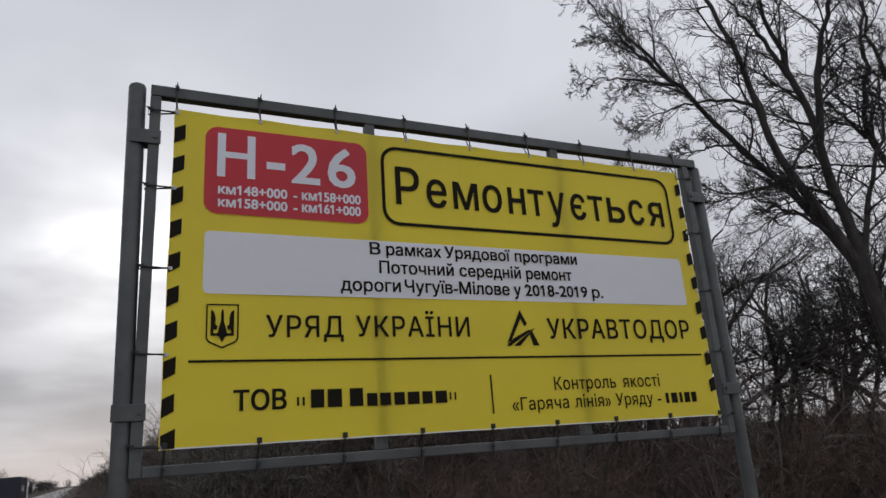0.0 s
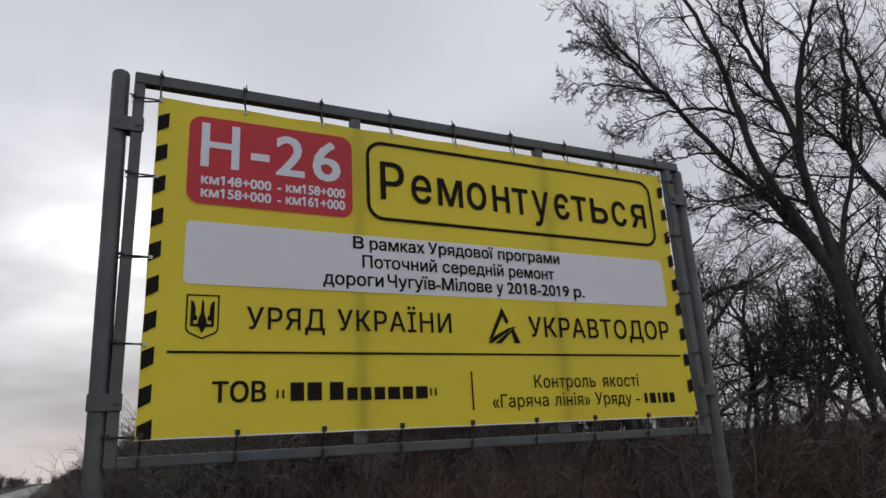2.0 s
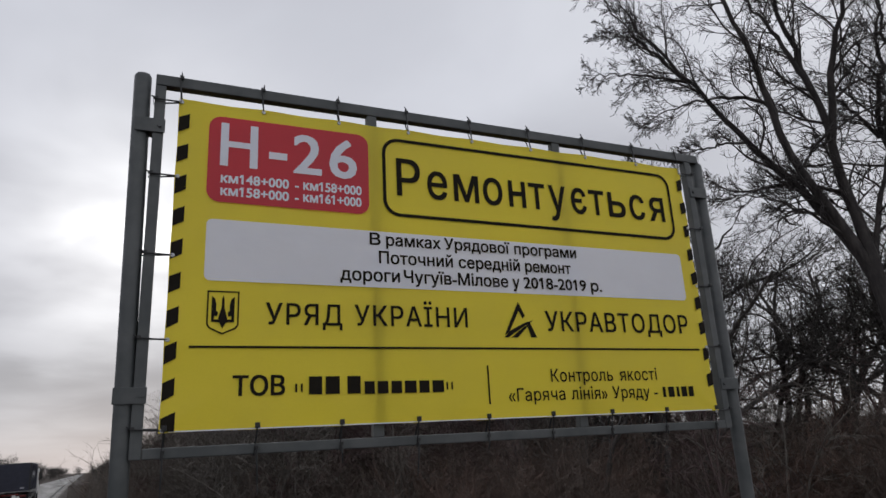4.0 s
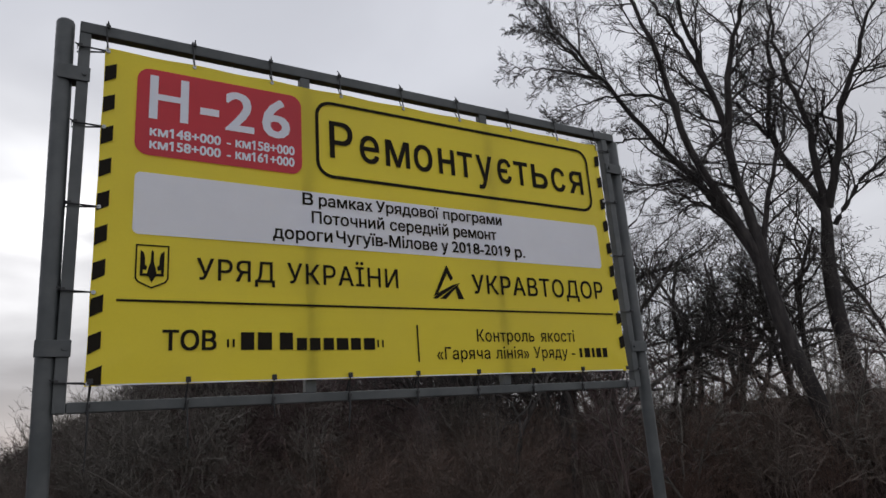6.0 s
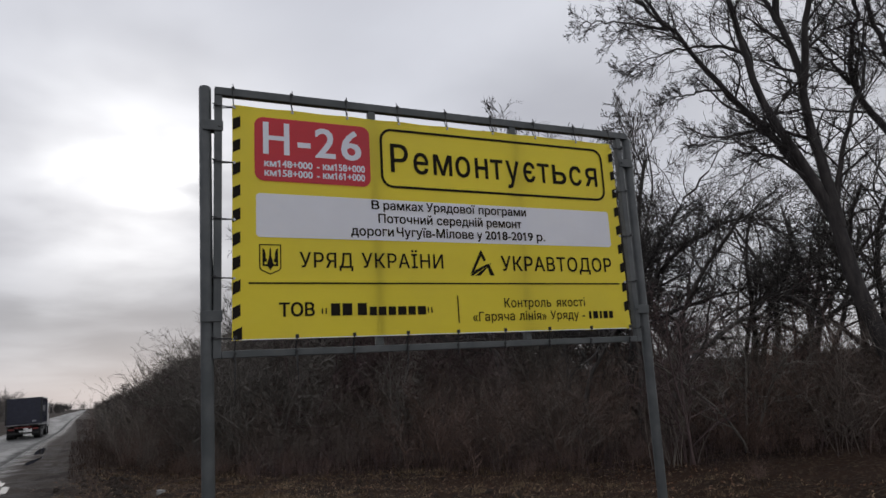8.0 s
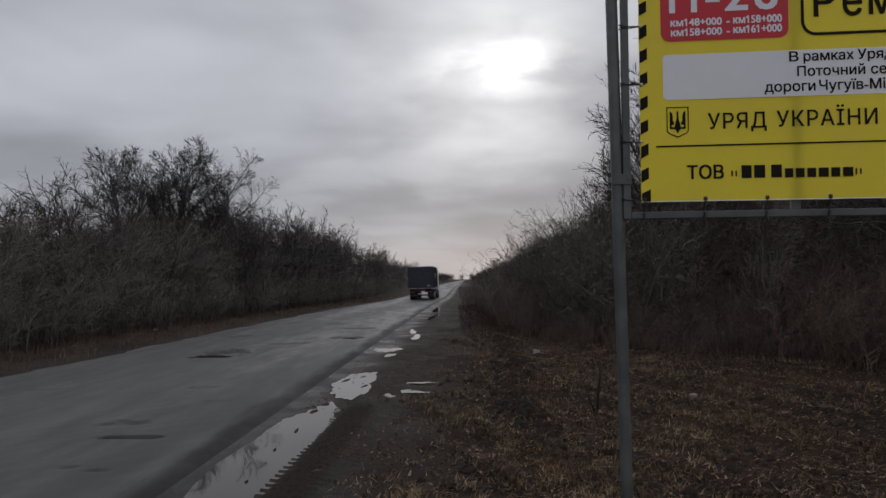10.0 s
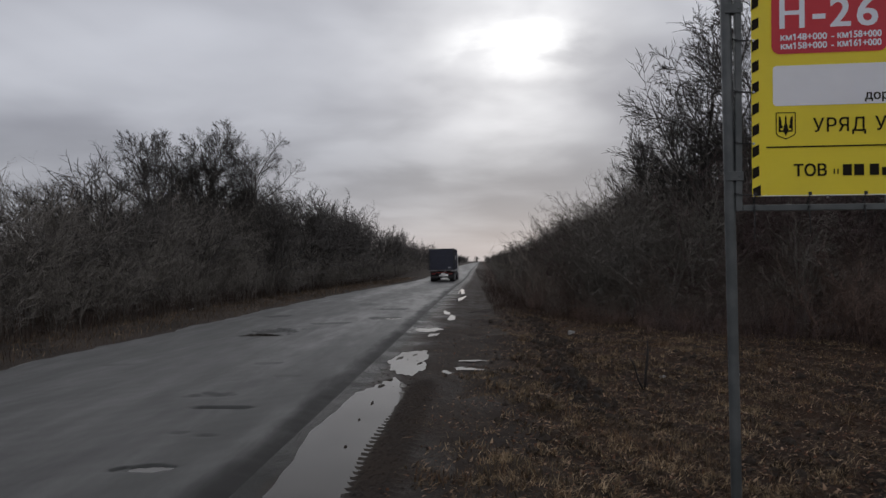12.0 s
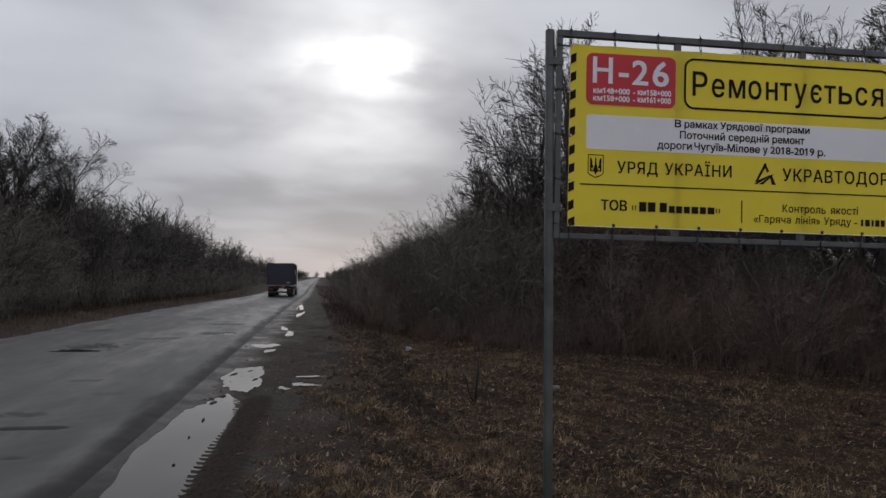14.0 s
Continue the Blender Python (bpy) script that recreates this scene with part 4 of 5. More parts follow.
# hazard marks down both edges
for k in range(10):
    z = 2.968 - 0.1165 * k
    if z - 0.06 > BZ0:
        printed("hazard_mark", fill(((-0.109, z - 0.058), (-0.073, z - 0.038), (-0.073, z + 0.017), (-0.109, z))), INK)
        printed("hazard_mark", fill(((2.181, z - 0.056 + 0.016), (2.181, z + 0.016), (2.149, z + 0.003), (2.149, z - 0.051))), INK)
printed("hazard_mark", fill(((-0.108, 1.886), (-0.066, 1.886), (-0.066, 1.946), (-0.108, 1.926))), INK)
sign_part("hem", box(BX0 + 0.004, BX1 - 0.004, FACE - 0.004, FACE - 0.0015, BZ0 + 0.002, BZ0 + 0.006), WHITE, "folded pale hem")


def tie(a, b, half, axis, tail):
    """A cable tie looped from the banner's eyelet a round the frame bar at b."""
    ax, az = a
    bx, bz = b
    bm = bmesh.new()
    y0, y1 = FACE - 0.006, FY1 + 0.006
    if axis == "z":
        path = [(ax, y0, az), (bx - 0.003, FY0 - 0.005, bz), (bx, y1, bz), (ax + 0.004, FACE + 0.008, az), (ax, y0, az)]
    else:
        path = [(ax, y0, az), (bx, FY0 - 0.005, bz - 0.003), (bx, y1, bz), (ax, FACE + 0.008, az + 0.004), (ax, y0, az)]
    rod(path, 0.0030, 6, True, bm)
    rod(tail, [0.0030] * (len(tail) - 1) + [0.0016], 6, True, bm)
    hx, hz = tail[0][0], tail[0][2]
    box(hx - 0.006, hx + 0.006, FY0 - 0.012, FY0 - 0.004, hz - 0.006, hz + 0.006, 0.0015, bm)
    if half:
        box(ax - 0.008, ax + 0.008, y0 - 0.006, y0 + 0.002, az - 0.009, az + 0.009, 0.002, bm)
        sign_part("cable_tie", bm, TIE)
        return
    sign_part("cable_tie", bm, TIE)
    rg = bmesh.new()
    bmesh.ops.create_cone(rg, cap_ends=True, segments=12, radius1=0.0075, radius2=0.0065, depth=0.004, matrix=pose(ax, FACE - 0.006, az, 90))
    sign_part("grommet", rg, GROMMET)


rng = random.Random(7)
for k in range(9):
    x = -0.105 + 0.2885 * k
    x = min(x, 2.174)
    lean = rng.uniform(-0.008, 0.010)
    tie((x, BZ1 - 0.012), (x + rng.uniform(-0.004, 0.004), Z1 + 0.004), 0, "z", [(x, FY0 - 0.006, Z1 - 0.006), (x + lean * 0.4, FY0 - 0.006, Z1 + 0.008), (x + lean, FY0 - 0.001, Z1 + 0.020)])
TAILS = [0.17, 0.125, 0.045, 0.105, 0.03, 0.012, 0.012, 0.012, 0.05]
for k in range(9):
    x = -0.096 + 0.2845 * k
    x = min(x, 2.174)
    ln, lean = TAILS[k], rng.uniform(-0.012, 0.006)
    tie((x, BZ0 + 0.014), (x + rng.uniform(-0.004, 0.004), Z0 - 0.004), 1, "z", [(x, FY0 - 0.008, Z0 + 0.02), (x + lean * 0.3, FY0 - 0.012, Z0 - 0.3 * ln), (x + lean, FY0 - 0.008, Z0 - ln)])
for k in range(5):
    z = 3.026 - 0.284 * k
    tie((BX0 + 0.010, z), (X0 - 0.004, z + 0.010), 0, "x", [(X0 + 0.006, FY0 - 0.006, z + 0.009), (X0 - 0.006, FY0 - 0.008, z + 0.012), (X0 - 0.012, FY0 - 0.006, z + 0.016)])
    tie((BX1 - 0.010, z - 0.01), (X1 + 0.004, z), 0, "x", [(X1 - 0.006, FY0 - 0.006, z), (X1 + 0.004, FY0 - 0.008, z + 0.004), (X1 + 0.010, FY0 - 0.006, z + 0.01)])
tagged(billboard, "yellow roadworks billboard banner in a grey steel frame", "billboard")

# ---- bare trees ----


def woody(holder, data, material, names=("trunk", "crown")):
    for name, (v, f) in zip(names, data):
        mesh_object(name, v, f, material, holder, smooth=True)
    return holder


def along(line, n, rng, jitter):
    """A smooth limb through the corners of a line."""
    p = np.array(line, float)
    at = np.r_[0, np.cumsum(np.linalg.norm(np.diff(p, axis=0), axis=1))]
    t = np.linspace(0, at[-1], n)
    q = np.stack([np.interp(t, at, p[:, k]) for k in range(3)], 1)
    q[1:-1] = 0.25 * q[:-2] + 0.5 * q[1:-1] + 0.25 * q[2:]
    return q + rng.normal(0, jitter, q.shape) * np.linspace(0, 1, n)[:, None], at[-1]


def forked_tree(seed, place, away, limbs, trunk, label):
    """A tree with its limbs given; local x runs to the viewer's right, seen in the compass direction away."""
    tree = new("forked_tree")
    base = gz(*place)
    tree.matrix_world = pose(*place, base, 0, 0, -away)
    rng = np.random.default_rng(seed)
    path, girth = trunk
    t = Tubes()
    q, _ = along(path, 14, rng, 0.012)
    t.add(q[None], np.interp(np.linspace(0, 1, 14), np.linspace(0, 1, len(girth)), girth)[None], 12)
    mesh_object("trunk", *t.data(), WETWOOD, tree, smooth=True)
    levels = [(14, 0.12, 1.0, 42, 0.43, 0.46, 10, 5, 0.05), (9, 0.12, 1.0, 42, 0.54, 0.55, 8, 3, 0.04), (6, 0.15, 1.0, 40, 0.58, 0.6, 6, 1, 0.03), (3, 0.2, 1.0, 40, 0.7, 0.8, 4, 1, 0.02)]
    for line, radius in limbs:
        q, length = along(line, 18, rng, 0.055)
        rad = radius * np.interp(np.linspace(0, 1, 18), (0, 0.12, 0.4, 1), (1.12, 1.0, 0.72, 0.2))
        stout, fine = Tubes(), Tubes()
        stout.add(q[None], rad[None], 8)
        grown, ln = (q[None], rad[None], unit(np.gradient(q, axis=0))[None]), np.array([min(length, 5.5)])
        for k, (each, low, high, angle, ratio, thin, n, sides, lift) in enumerate(levels):
            start, head, ln, r = sprout(rng, grown, each, low, high, angle, ratio, ln, thin)
            grown = grow(rng, start, head, ln, np.maximum(r, (0.010, 0.0056, 0.0037, 0.0029)[k]), n, 0.105 + 0.02 * k, lift)
            fine.add(grown[0], grown[1], sides)
        limb = mesh_object("limb", *stout.data(), WETWOOD, tree, smooth=True)
        twigs = mesh_object("branchwork", *fine.data(), WETWOOD, limb, smooth=True)
        twigs["kind"] = "stuff"
    tagged(tree, label, "tree")
    return tree


long_limbs = [([(0.0, 0, 4.35), (-0.09, 0, 4.8), (-0.41, 0.1, 5.43), (-0.86, 0.2, 6.42), (-1.27, 0.2, 7.11), (-1.72, 0.1, 7.78), (-2.15, 0.1, 8.68), (-2.68, 0, 9.59), (-3.07, -0.1, 10.32), (-3.53, -0.2, 11.19), (-3.93, -0.2, 12.16)], 0.092),
              ([(-0.02, 0, 4.6), (-0.24, 0, 5.3), (-0.68, -0.1, 6.44), (-0.96, -0.2, 7.17), (-1.09, -0.4, 8.16), (-1.16, -0.5, 8.88), (-1.27, -0.6, 10.08), (-1.57, -0.7, 11.09), (-1.77, -0.8, 11.95), (-2.1, -1.0, 13.4)], 0.096)]
upright_limbs = [([(0.06, 0, 4.2), (0.02, 0, 5.0), (-0.1, 0.2, 5.92), (-0.18, 0.4, 6.96), (-0.18, 0.5, 7.62), (-0.27, 0.6, 8.6), (-0.38, 0.7, 9.47), (-0.52, 0.8, 10.4), (-0.65, 0.9, 11.5), (-0.9, 1.0, 13.0)], 0.112),
                 ([(-0.16, 0.5, 7.5), (0.0, 0.4, 8.2), (0.14, 0.3, 9.02), (0.47, 0.2, 9.88), (0.89, 0.0, 10.87), (1.2, -0.1, 12.2)], 0.080),
                 ([(0.04, 0.05, 4.4), (0.08, 0.1, 4.9), (0.2, 0.2, 5.32), (0.45, 0.3, 6.17), (0.64, 0.4, 6.71), (0.98, 0.6, 7.4), (1.2, 0.8, 9.2)], 0.062)]
side_limbs = [([(-2.68, 0, 9.59), (-3.46, 0.1, 10.07), (-4.15, 0.1, 10.45), (-5.06, 0.0, 10.6)], 0.038), ([(-1.09, -0.4, 8.3), (-1.51, -0.3, 8.63), (-2.24, -0.2, 8.93), (-3.04, -0.1, 9.03), (-3.92, 0.0, 8.84)], 0.040),
              ([(-0.27, 0.6, 8.6), (-0.72, 0.7, 10.32), (-1.19, 0.8, 11.41), (-1.5, 0.9, 12.6)], 0.060), ([(-1.72, 0.1, 7.78), (-2.3, 0.3, 8.0), (-3.0, 0.5, 8.05), (-3.5, 0.6, 7.8)], 0.030),
              ([(-2.68, 0, 9.59), (-3.5, 0.1, 10.9), (-4.0, 0.1, 11.9), (-4.4, 0.0, 12.7)], 0.036), ([(-3.07, -0.1, 10.32), (-3.8, -0.2, 11.1), (-4.5, -0.2, 11.6)], 0.028),
              ([(-0.3, 0, 5.3), (-0.9, -0.4, 5.9), (-1.7, -0.8, 6.3), (-2.4, -1.0, 6.4)], 0.036)]
leaning_trunk = ([(0.75, 0, -0.3), (0.6, 0.0, 0.9), (0.39, 0.02, 2.03), (0.17, 0.0, 2.92), (0.03, 0.0, 4.2), (-0.10, 0.0, 4.9), (-0.34, 0.05, 5.35)], [0.23, 0.175, 0.158, 0.152, 0.148, 0.125, 0.045])
forked_tree(11, (12.85, 4.69), 62.2, long_limbs + upright_limbs + side_limbs, leaning_trunk, "tall forked bare tree with dark bark in a thicket")
forked_tree(27, (15.22, 4.34), 67.0,
            [([(0.09, 0, 5.6), (-0.14, 0.1, 6.37), (-0.49, 0.2, 7.02), (-0.71, 0.2, 7.73), (-0.51, 0.3, 8.77), (-0.23, 0.3, 10.03), (-0.04, 0.3, 11.53)], 0.088),
             ([(0.12, 0, 5.7), (0.10, 0, 6.72), (0.17, 0.1, 7.82), (0.01, 0.1, 8.59), (-0.11, 0.1, 9.53), (-0.09, 0.1, 10.6), (-0.2, 0.1, 12.0)], 0.085),
             ([(0.15, 0, 5.7), (0.58, -0.1, 6.86), (0.87, -0.2, 7.88), (1.36, -0.3, 8.98), (1.77, -0.3, 9.83), (2.17, -0.4, 10.69)], 0.09),
             ([(0.2, 0, 5.3), (0.89, 0.2, 6.24), (1.45, 0.3, 6.62), (2.35, 0.3, 7.67)], 0.055), ([(-0.71, 0.2, 7.73), (-1.1, 0.3, 8.6), (-1.9, 0.4, 9.8)], 0.045)],
            ([(0.15, 0, -0.3), (0.02, 0, 0.9), (-0.08, 0, 1.69), (-0.17, 0.02, 3.14), (-0.15, 0, 4.13), (0.0, 0, 5.14), (0.1, 0, 5.6), (0.1, 0, 6.3)], [0.24, 0.21, 0.20, 0.18, 0.17, 0.15, 0.12, 0.05]),
            "bare forked tree with upright limbs in a thicket")
forked_tree(35, (11.94, 9.59), 44.8,
            [([(-0.03, 0, 2.9), (0.6, 0.1, 4.02), (1.3, 0.2, 4.68), (2.19, 0.2, 5.15), (3.01, 0.3, 5.34), (3.9, 0.3, 5.9)], 0.075), ([(0.0, 0, 3.0), (0.07, 0, 3.78), (0.6, -0.1, 4.61), (1.28, -0.2, 5.57), (1.95, -0.2, 6.38), (2.5, -0.3, 6.9)], 0.07),
             ([(-0.07, 0, 2.6), (0.67, 0, 3.0), (1.8, 0.1, 3.32), (2.73, 0.2, 3.44), (3.62, 0.2, 3.6)], 0.06), ([(-0.05, 0, 2.9), (-0.3, 0.1, 4.2), (-0.4, 0.2, 5.6), (-0.2, 0.2, 7.2)], 0.06)],
            ([(-0.9, 0, -0.3), (-0.62, 0, 0.41), (-0.38, 0, 1.23), (-0.21, 0, 2.07), (-0.03, 0, 3.0)], [0.17, 0.14, 0.13, 0.12, 0.10]),
            "low bare tree with sweeping limbs in a thicket")


def plain_tree(seed, height, levels, girth=0.018, stems=1, lean=0.16, finest=0.0022, jitter=0.10):
    rng = np.random.default_rng(seed)
    start = np.c_[rng.normal(0, 0.25 * (stems > 1), (stems, 2)), np.full(stems, -0.3)]
    head = np.c_[rng.normal(0, lean + 0.1 * (stems > 1), (stems, 2)), np.ones(stems)]
    return branchwork(seed, start, head, height * rng.uniform(0.66, 0.78, stems), np.full(stems, height * girth), levels, jitter, finest)


MID = [(1, 0, 0, 0, 0, 1, 9, 7, 0.03), (11, 0.2, 1.0, 42, 0.58, 0.5, 9, 5, 0.035), (8, 0.2, 1.0, 46, 0.55, 0.52, 7, 3, 0.02), (6, 0.12, 1.0, 46, 0.56, 0.6, 5, 1, 0.02), (4, 0.12, 1.0, 44, 0.65, 0.75, 3, 1, 0.02)]
SMALL = [(1, 0, 0, 0, 0, 1, 8, 5, 0.02), (9, 0.15, 1.0, 50, 0.58, 0.55, 8, 3, 0.02), (7, 0.15, 1.0, 50, 0.55, 0.6, 6, 1, 0.01), (5, 0.12, 1.0, 48, 0.6, 0.8, 4, 1, 0.01)]
FAR = [(1, 0, 0, 0, 0, 1, 6, 5, 0.03), (9, 0.2, 1.0, 40, 0.74, 0.6, 5, 3, 0.04), (8, 0.18, 1.0, 42, 0.52, 0.6, 3, 1, 0.03), (6, 0.12, 1.0, 44, 0.55, 0.8, 2, 1, 0.01)]


def plant(kind_data, material, name, category, spots, label, group, seed, names=("trunk", "crown")):
    """Copies of a few kinds of plant at (x, y, scale)."""
    rnd = random.Random(seed)
    kinds = []
    for data in kind_data:
        holder = woody(new(name), data, material, names)
        if names[0] == "undergrowth":
            for child in holder.children:
                child["kind"] = "stuff"
        tagged(holder, label, category, group)
        kinds.append(holder)
    used = set()
    for i, (x, y, s) in enumerate(spots):
        k = i % len(kinds)
        m = pose(x, y, gz(x, y), 0, 0, rnd.uniform(0, 360))
        if k in used:
            ob = copy_thing(kinds[k], m)
        else:
            ob = kinds[k]
            ob.matrix_world = m
            used.add(k)
        ob.scale = (s * rnd.uniform(0.9, 1.1), s * rnd.uniform(0.9, 1.1), s)


def edge_right(y):
    """Where the thicket begins beside the shoulder, in u."""
    return 0.2 + 0.25 * math.sin(y * 0.3)


def front(x):
    """Where the thicket begins behind the clearing."""
    return 22.5 - 1.6 * max(0.0, x - 0.5) + 0.8 * math.sin(x * 1.3)


def depth_in(x, y):
    return min(x - HEADING * y - edge_right(y), (y - front(x)) * 0.75)


rnd = random.Random(5)
near_kinds = [plain_tree(s, 9.0, MID, 0.014, st, 0.07, 0.0042) for s, st in ((21, 3), (22, 2), (23, 2))]
near_spots = [(12.6, 20.0, 0.9), (12.0, 25.0, 1.15), (9.8, 29.5, 1.1), (14.2, 19.0, 0.95)]
plant(near_kinds, BARK, "bare_tree", "tree", near_spots, "bare leafless tree with fine dark branches", "trees behind the billboard", 2)
TALL = [(1, 0, 0, 0, 0, 1, 10, 7, 0.03), (12, 0.42, 1.0, 44, 0.50, 0.5, 9, 5, 0.04), (7, 0.2, 1.0, 46, 0.55, 0.52, 7, 3, 0.02), (5, 0.12, 1.0, 46, 0.58, 0.6, 6, 1, 0.01), (3, 0.12, 1.0, 44, 0.65, 0.75, 4, 1, 0.01)]
tall_kinds = [plain_tree(s, 9.0, TALL, 0.011, 2, 0.10, 0.0042, 0.13) for s in (24, 25, 26)]
tall_spots = [(15.4, 9.5, 0.95), (11.5, 11.2, 1.04), (13.0, 12.4, 1.12), (10.9, 8.6, 0.88), (16.6, 6.1, 1.0), (18.5, 3.0, 0.95), (14.5, 14.5, 1.05), (12.4, 16.0, 1.0), (17.0, 9.0, 1.05), (19.5, 7.5, 1.05), (17.0, 12.6, 1.15), (13.9, 9.0, 0.95), (18.2, 10.6, 1.1), (20.5, 5.0, 1.0), (9.8, 10.4, 0.74), (12.2, 9.6, 0.85), (14.6, 7.6, 0.9), (15.8, 13.4, 1.05), (11.0, 13.4, 0.95)]
plant(tall_kinds, BARK, "bare_tree", "tree", tall_spots, "slender bare tree with branches high on the stem", "trees behind the billboard", 22)
ROUND = [(1, 0, 0, 0, 0, 1, 8, 7, 0.03), (13, 0.15, 1.0, 36, 0.62, 0.5, 8, 5, 0.05), (8, 0.15, 1.0, 38, 0.54, 0.52, 6, 3, 0.05), (8, 0.12, 1.0, 36, 0.58, 0.6, 4, 1, 0.05), (5, 0.2, 1.0, 34, 0.7, 0.8, 3, 1, 0.04)]
round_kinds = [plain_tree(s, 9.0, ROUND, 0.014, 2, 0.09, 0.0065, 0.055) for s in (91, 92)]
plant(round_kinds, BARK, "round_tree", "tree", [(-21.2, 38.5, 1.30), (-17.6, 41.0, 1.26), (-19.6, 40.2, 1.36)], "taller round-crowned bare tree in the wood", "tall trees across the road", 21)
plant([plain_tree(s, 9.0, ROUND, 0.013, 2, 0.07, 0.0055, 0.06) for s in (93, 94)], BARK, "round_tree", "tree", [(8.4, 20.8, 1.40), (7.6, 25.0, 1.26), (6.7, 27.5, 1.02), (16.0, 19.6, 1.5), (19.0, 17.6, 1.55), (17.8, 20.5, 1.45)],
      "tall round-crowned bare tree behind the thicket", "tall trees behind the billboard", 23)
small_kinds = [plain_tree(s, 6.0, SMALL, 0.0075, 3, 0.08, 0.0040) for s in (41, 42, 43, 44)]
small_spots = [(8.3, 23.0, 1.15), (9.0, 21.5, 1.1), (7.2, 24.5, 1.1), (9.4, 6.4, 0.75), (11.2, 6.4, 0.7), (14.2, 5.3, 0.75), (13.1, 4.0, 0.7), (15.0, 2.4, 0.75)]
for zone, most in ((17, 74), (-3, 20)):
    count = 0
    for i in range(3000):
        x, y = rnd.uniform(1.5, 12.5 if zone > 0 else 14.5), rnd.uniform(zone, 44 if zone > 0 else 17)
        d = depth_in(x, y)
        if d < (2.0 if zone > 0 else 3.0) or any((x - a) ** 2 + (y - b) ** 2 < (1.7 if zone > 0 else 2.6) for a, b, _ in small_spots):
            continue
        small_spots.append((x, y, (0.62 + 0.075 * min(d, 7) + rnd.uniform(-0.1, 0.12)) * (1.0 if zone > 0 else 0.78)))
        count += 1
        if count >= most:
            break
plant(small_kinds[:2], GREYTWIG, "young_tree", "tree", small_spots[::2], "young leafless many-stemmed tree in the thicket", "young trees in the thicket", 12)
plant(small_kinds[2:], DARKRED, "young_tree", "tree", small_spots[1::2], "young leafless tree with dark reddish stems in the thicket", "young trees in the thicket", 13)

far_kinds = [plain_tree(s, 8.0, FAR, 0.014, st, 0.16, 0.0055) for s, st in ((31, 2), (32, 3), (33, 2), (34, 3), (35, 2))]
left_spots, y = [], 4.0
while y < 620:
    for row in range(3 if y < 60 else 2):
        u = -15.4 - 3.2 * row + rnd.uniform(-1.2, 1.2)
        yy = y + rnd.uniform(-1.4, 1.4)
        left_spots.append((u + HEADING * yy, yy, rnd.uniform(0.46, 0.62) + 0.07 * row + 0.55 * min(1, max(0, (yy - 18) / 36)) - 0.30 * min(1, max(0, (yy - 85) / 40))))
    y += 4.6 if y < 70 else (8.5 if y < 160 else 30.0)
left_spots += [(-17.2, 47.0, 1.2), (-17.6, 25.0, 0.8)]
plant(far_kinds, BARK, "roadside_tree", "tree", left_spots, "bare roadside tree in a dark leafless wood", "wood across the road", 3)
right_spots, y = [], 42.0
while y < 620:
    for row in range(2):
        yy = y + rnd.uniform(-2, 2)
        right_spots.append((4.2 + 3.6 * row + rnd.uniform(-1.2, 1.2) + HEADING * yy, yy, rnd.uniform(0.6, 0.8) + 0.2 * row))
    y += 6.0 if y < 80 else (11.0 if y < 160 else 36.0)
for i in range(6):
    right_spots.append((rnd.uniform(22, 42), rnd.uniform(18, 40), rnd.uniform(0.7, 0.95)))
# the road bends out of sight far ahead
for i in range(20):
    right_spots.append((-40 + 6.0 * i + rnd.uniform(-2, 2), 640 + rnd.uniform(0, 40), rnd.uniform(1.0, 1.3)))
plant([plain_tree(s, 8.0, FAR, 0.014, 2, 0.16, 0.0055) for s in (36, 37, 38)], BARK, "woodland_tree", "tree", right_spots, "bare tree in the wood behind the thicket", "wood beside the road", 4)

# ---- thicket ----
BUSH = [(1, 0, 0, 0, 0, 1, 7, 3, 0.03), (10, 0.12, 1.0, 44, 0.42, 0.6, 4, 1, 0.03), (5, 0.15, 1.0, 46, 0.58, 0.8, 3, 1, 0.02)]
BOLE = ("stool", "crown")


def bush(seed, height, stems, spread, levels=BUSH, girth=0.0036):
    rng = np.random.default_rng(seed)
    a, r = rng.uniform(0, 2 * np.pi, stems), rng.uniform(0, 0.5, stems) * spread
    start = np.c_[r * np.cos(a), r * np.sin(a), np.full(stems, -0.1)]
    head = np.c_[rng.normal(0, 0.11, stems) + 0.12 * np.cos(a), rng.normal(0, 0.11, stems) + 0.12 * np.sin(a), np.ones(stems)]
    return branchwork(seed, start, head, height * rng.uniform(0.55, 1.05, stems), np.full(stems, height * girth), levels, 0.12)


bush_kinds = [bush(50 + i, 3.0, 17, 2.0) for i in range(5)]
red_kinds = [bush(60 + i, 2.6, 17, 1.8) for i in range(3)]
spots, red_spots = [], []
for i in range(6000):
    x, y = rnd.uniform(-0.8, 18), rnd.uniform(-2.0, 46)
    depth = depth_in(x, y)
    if depth < 0 or rnd.random() > 0.9 * math.exp(-depth / 6.0):
        continue
    if any((x - a) ** 2 + (y - b) ** 2 < 0.55 for a, b, _ in spots + red_spots):
        continue
    airy = x > 6.5 and y < 16 and depth > 1.0
    if airy and rnd.random() < 0.45:
        continue
    s = 0.27 + (0.19 * min(depth, 6.0) if y > 18 else 0.16 * min(depth, 3.8 if airy else 4.5)) + rnd.uniform(-0.07, 0.16)
    (red_spots if rnd.random() < 0.3 else spots).append((x, y, s))
    if len(spots) + len(red_spots) >= 300:
        break
low_spots = []
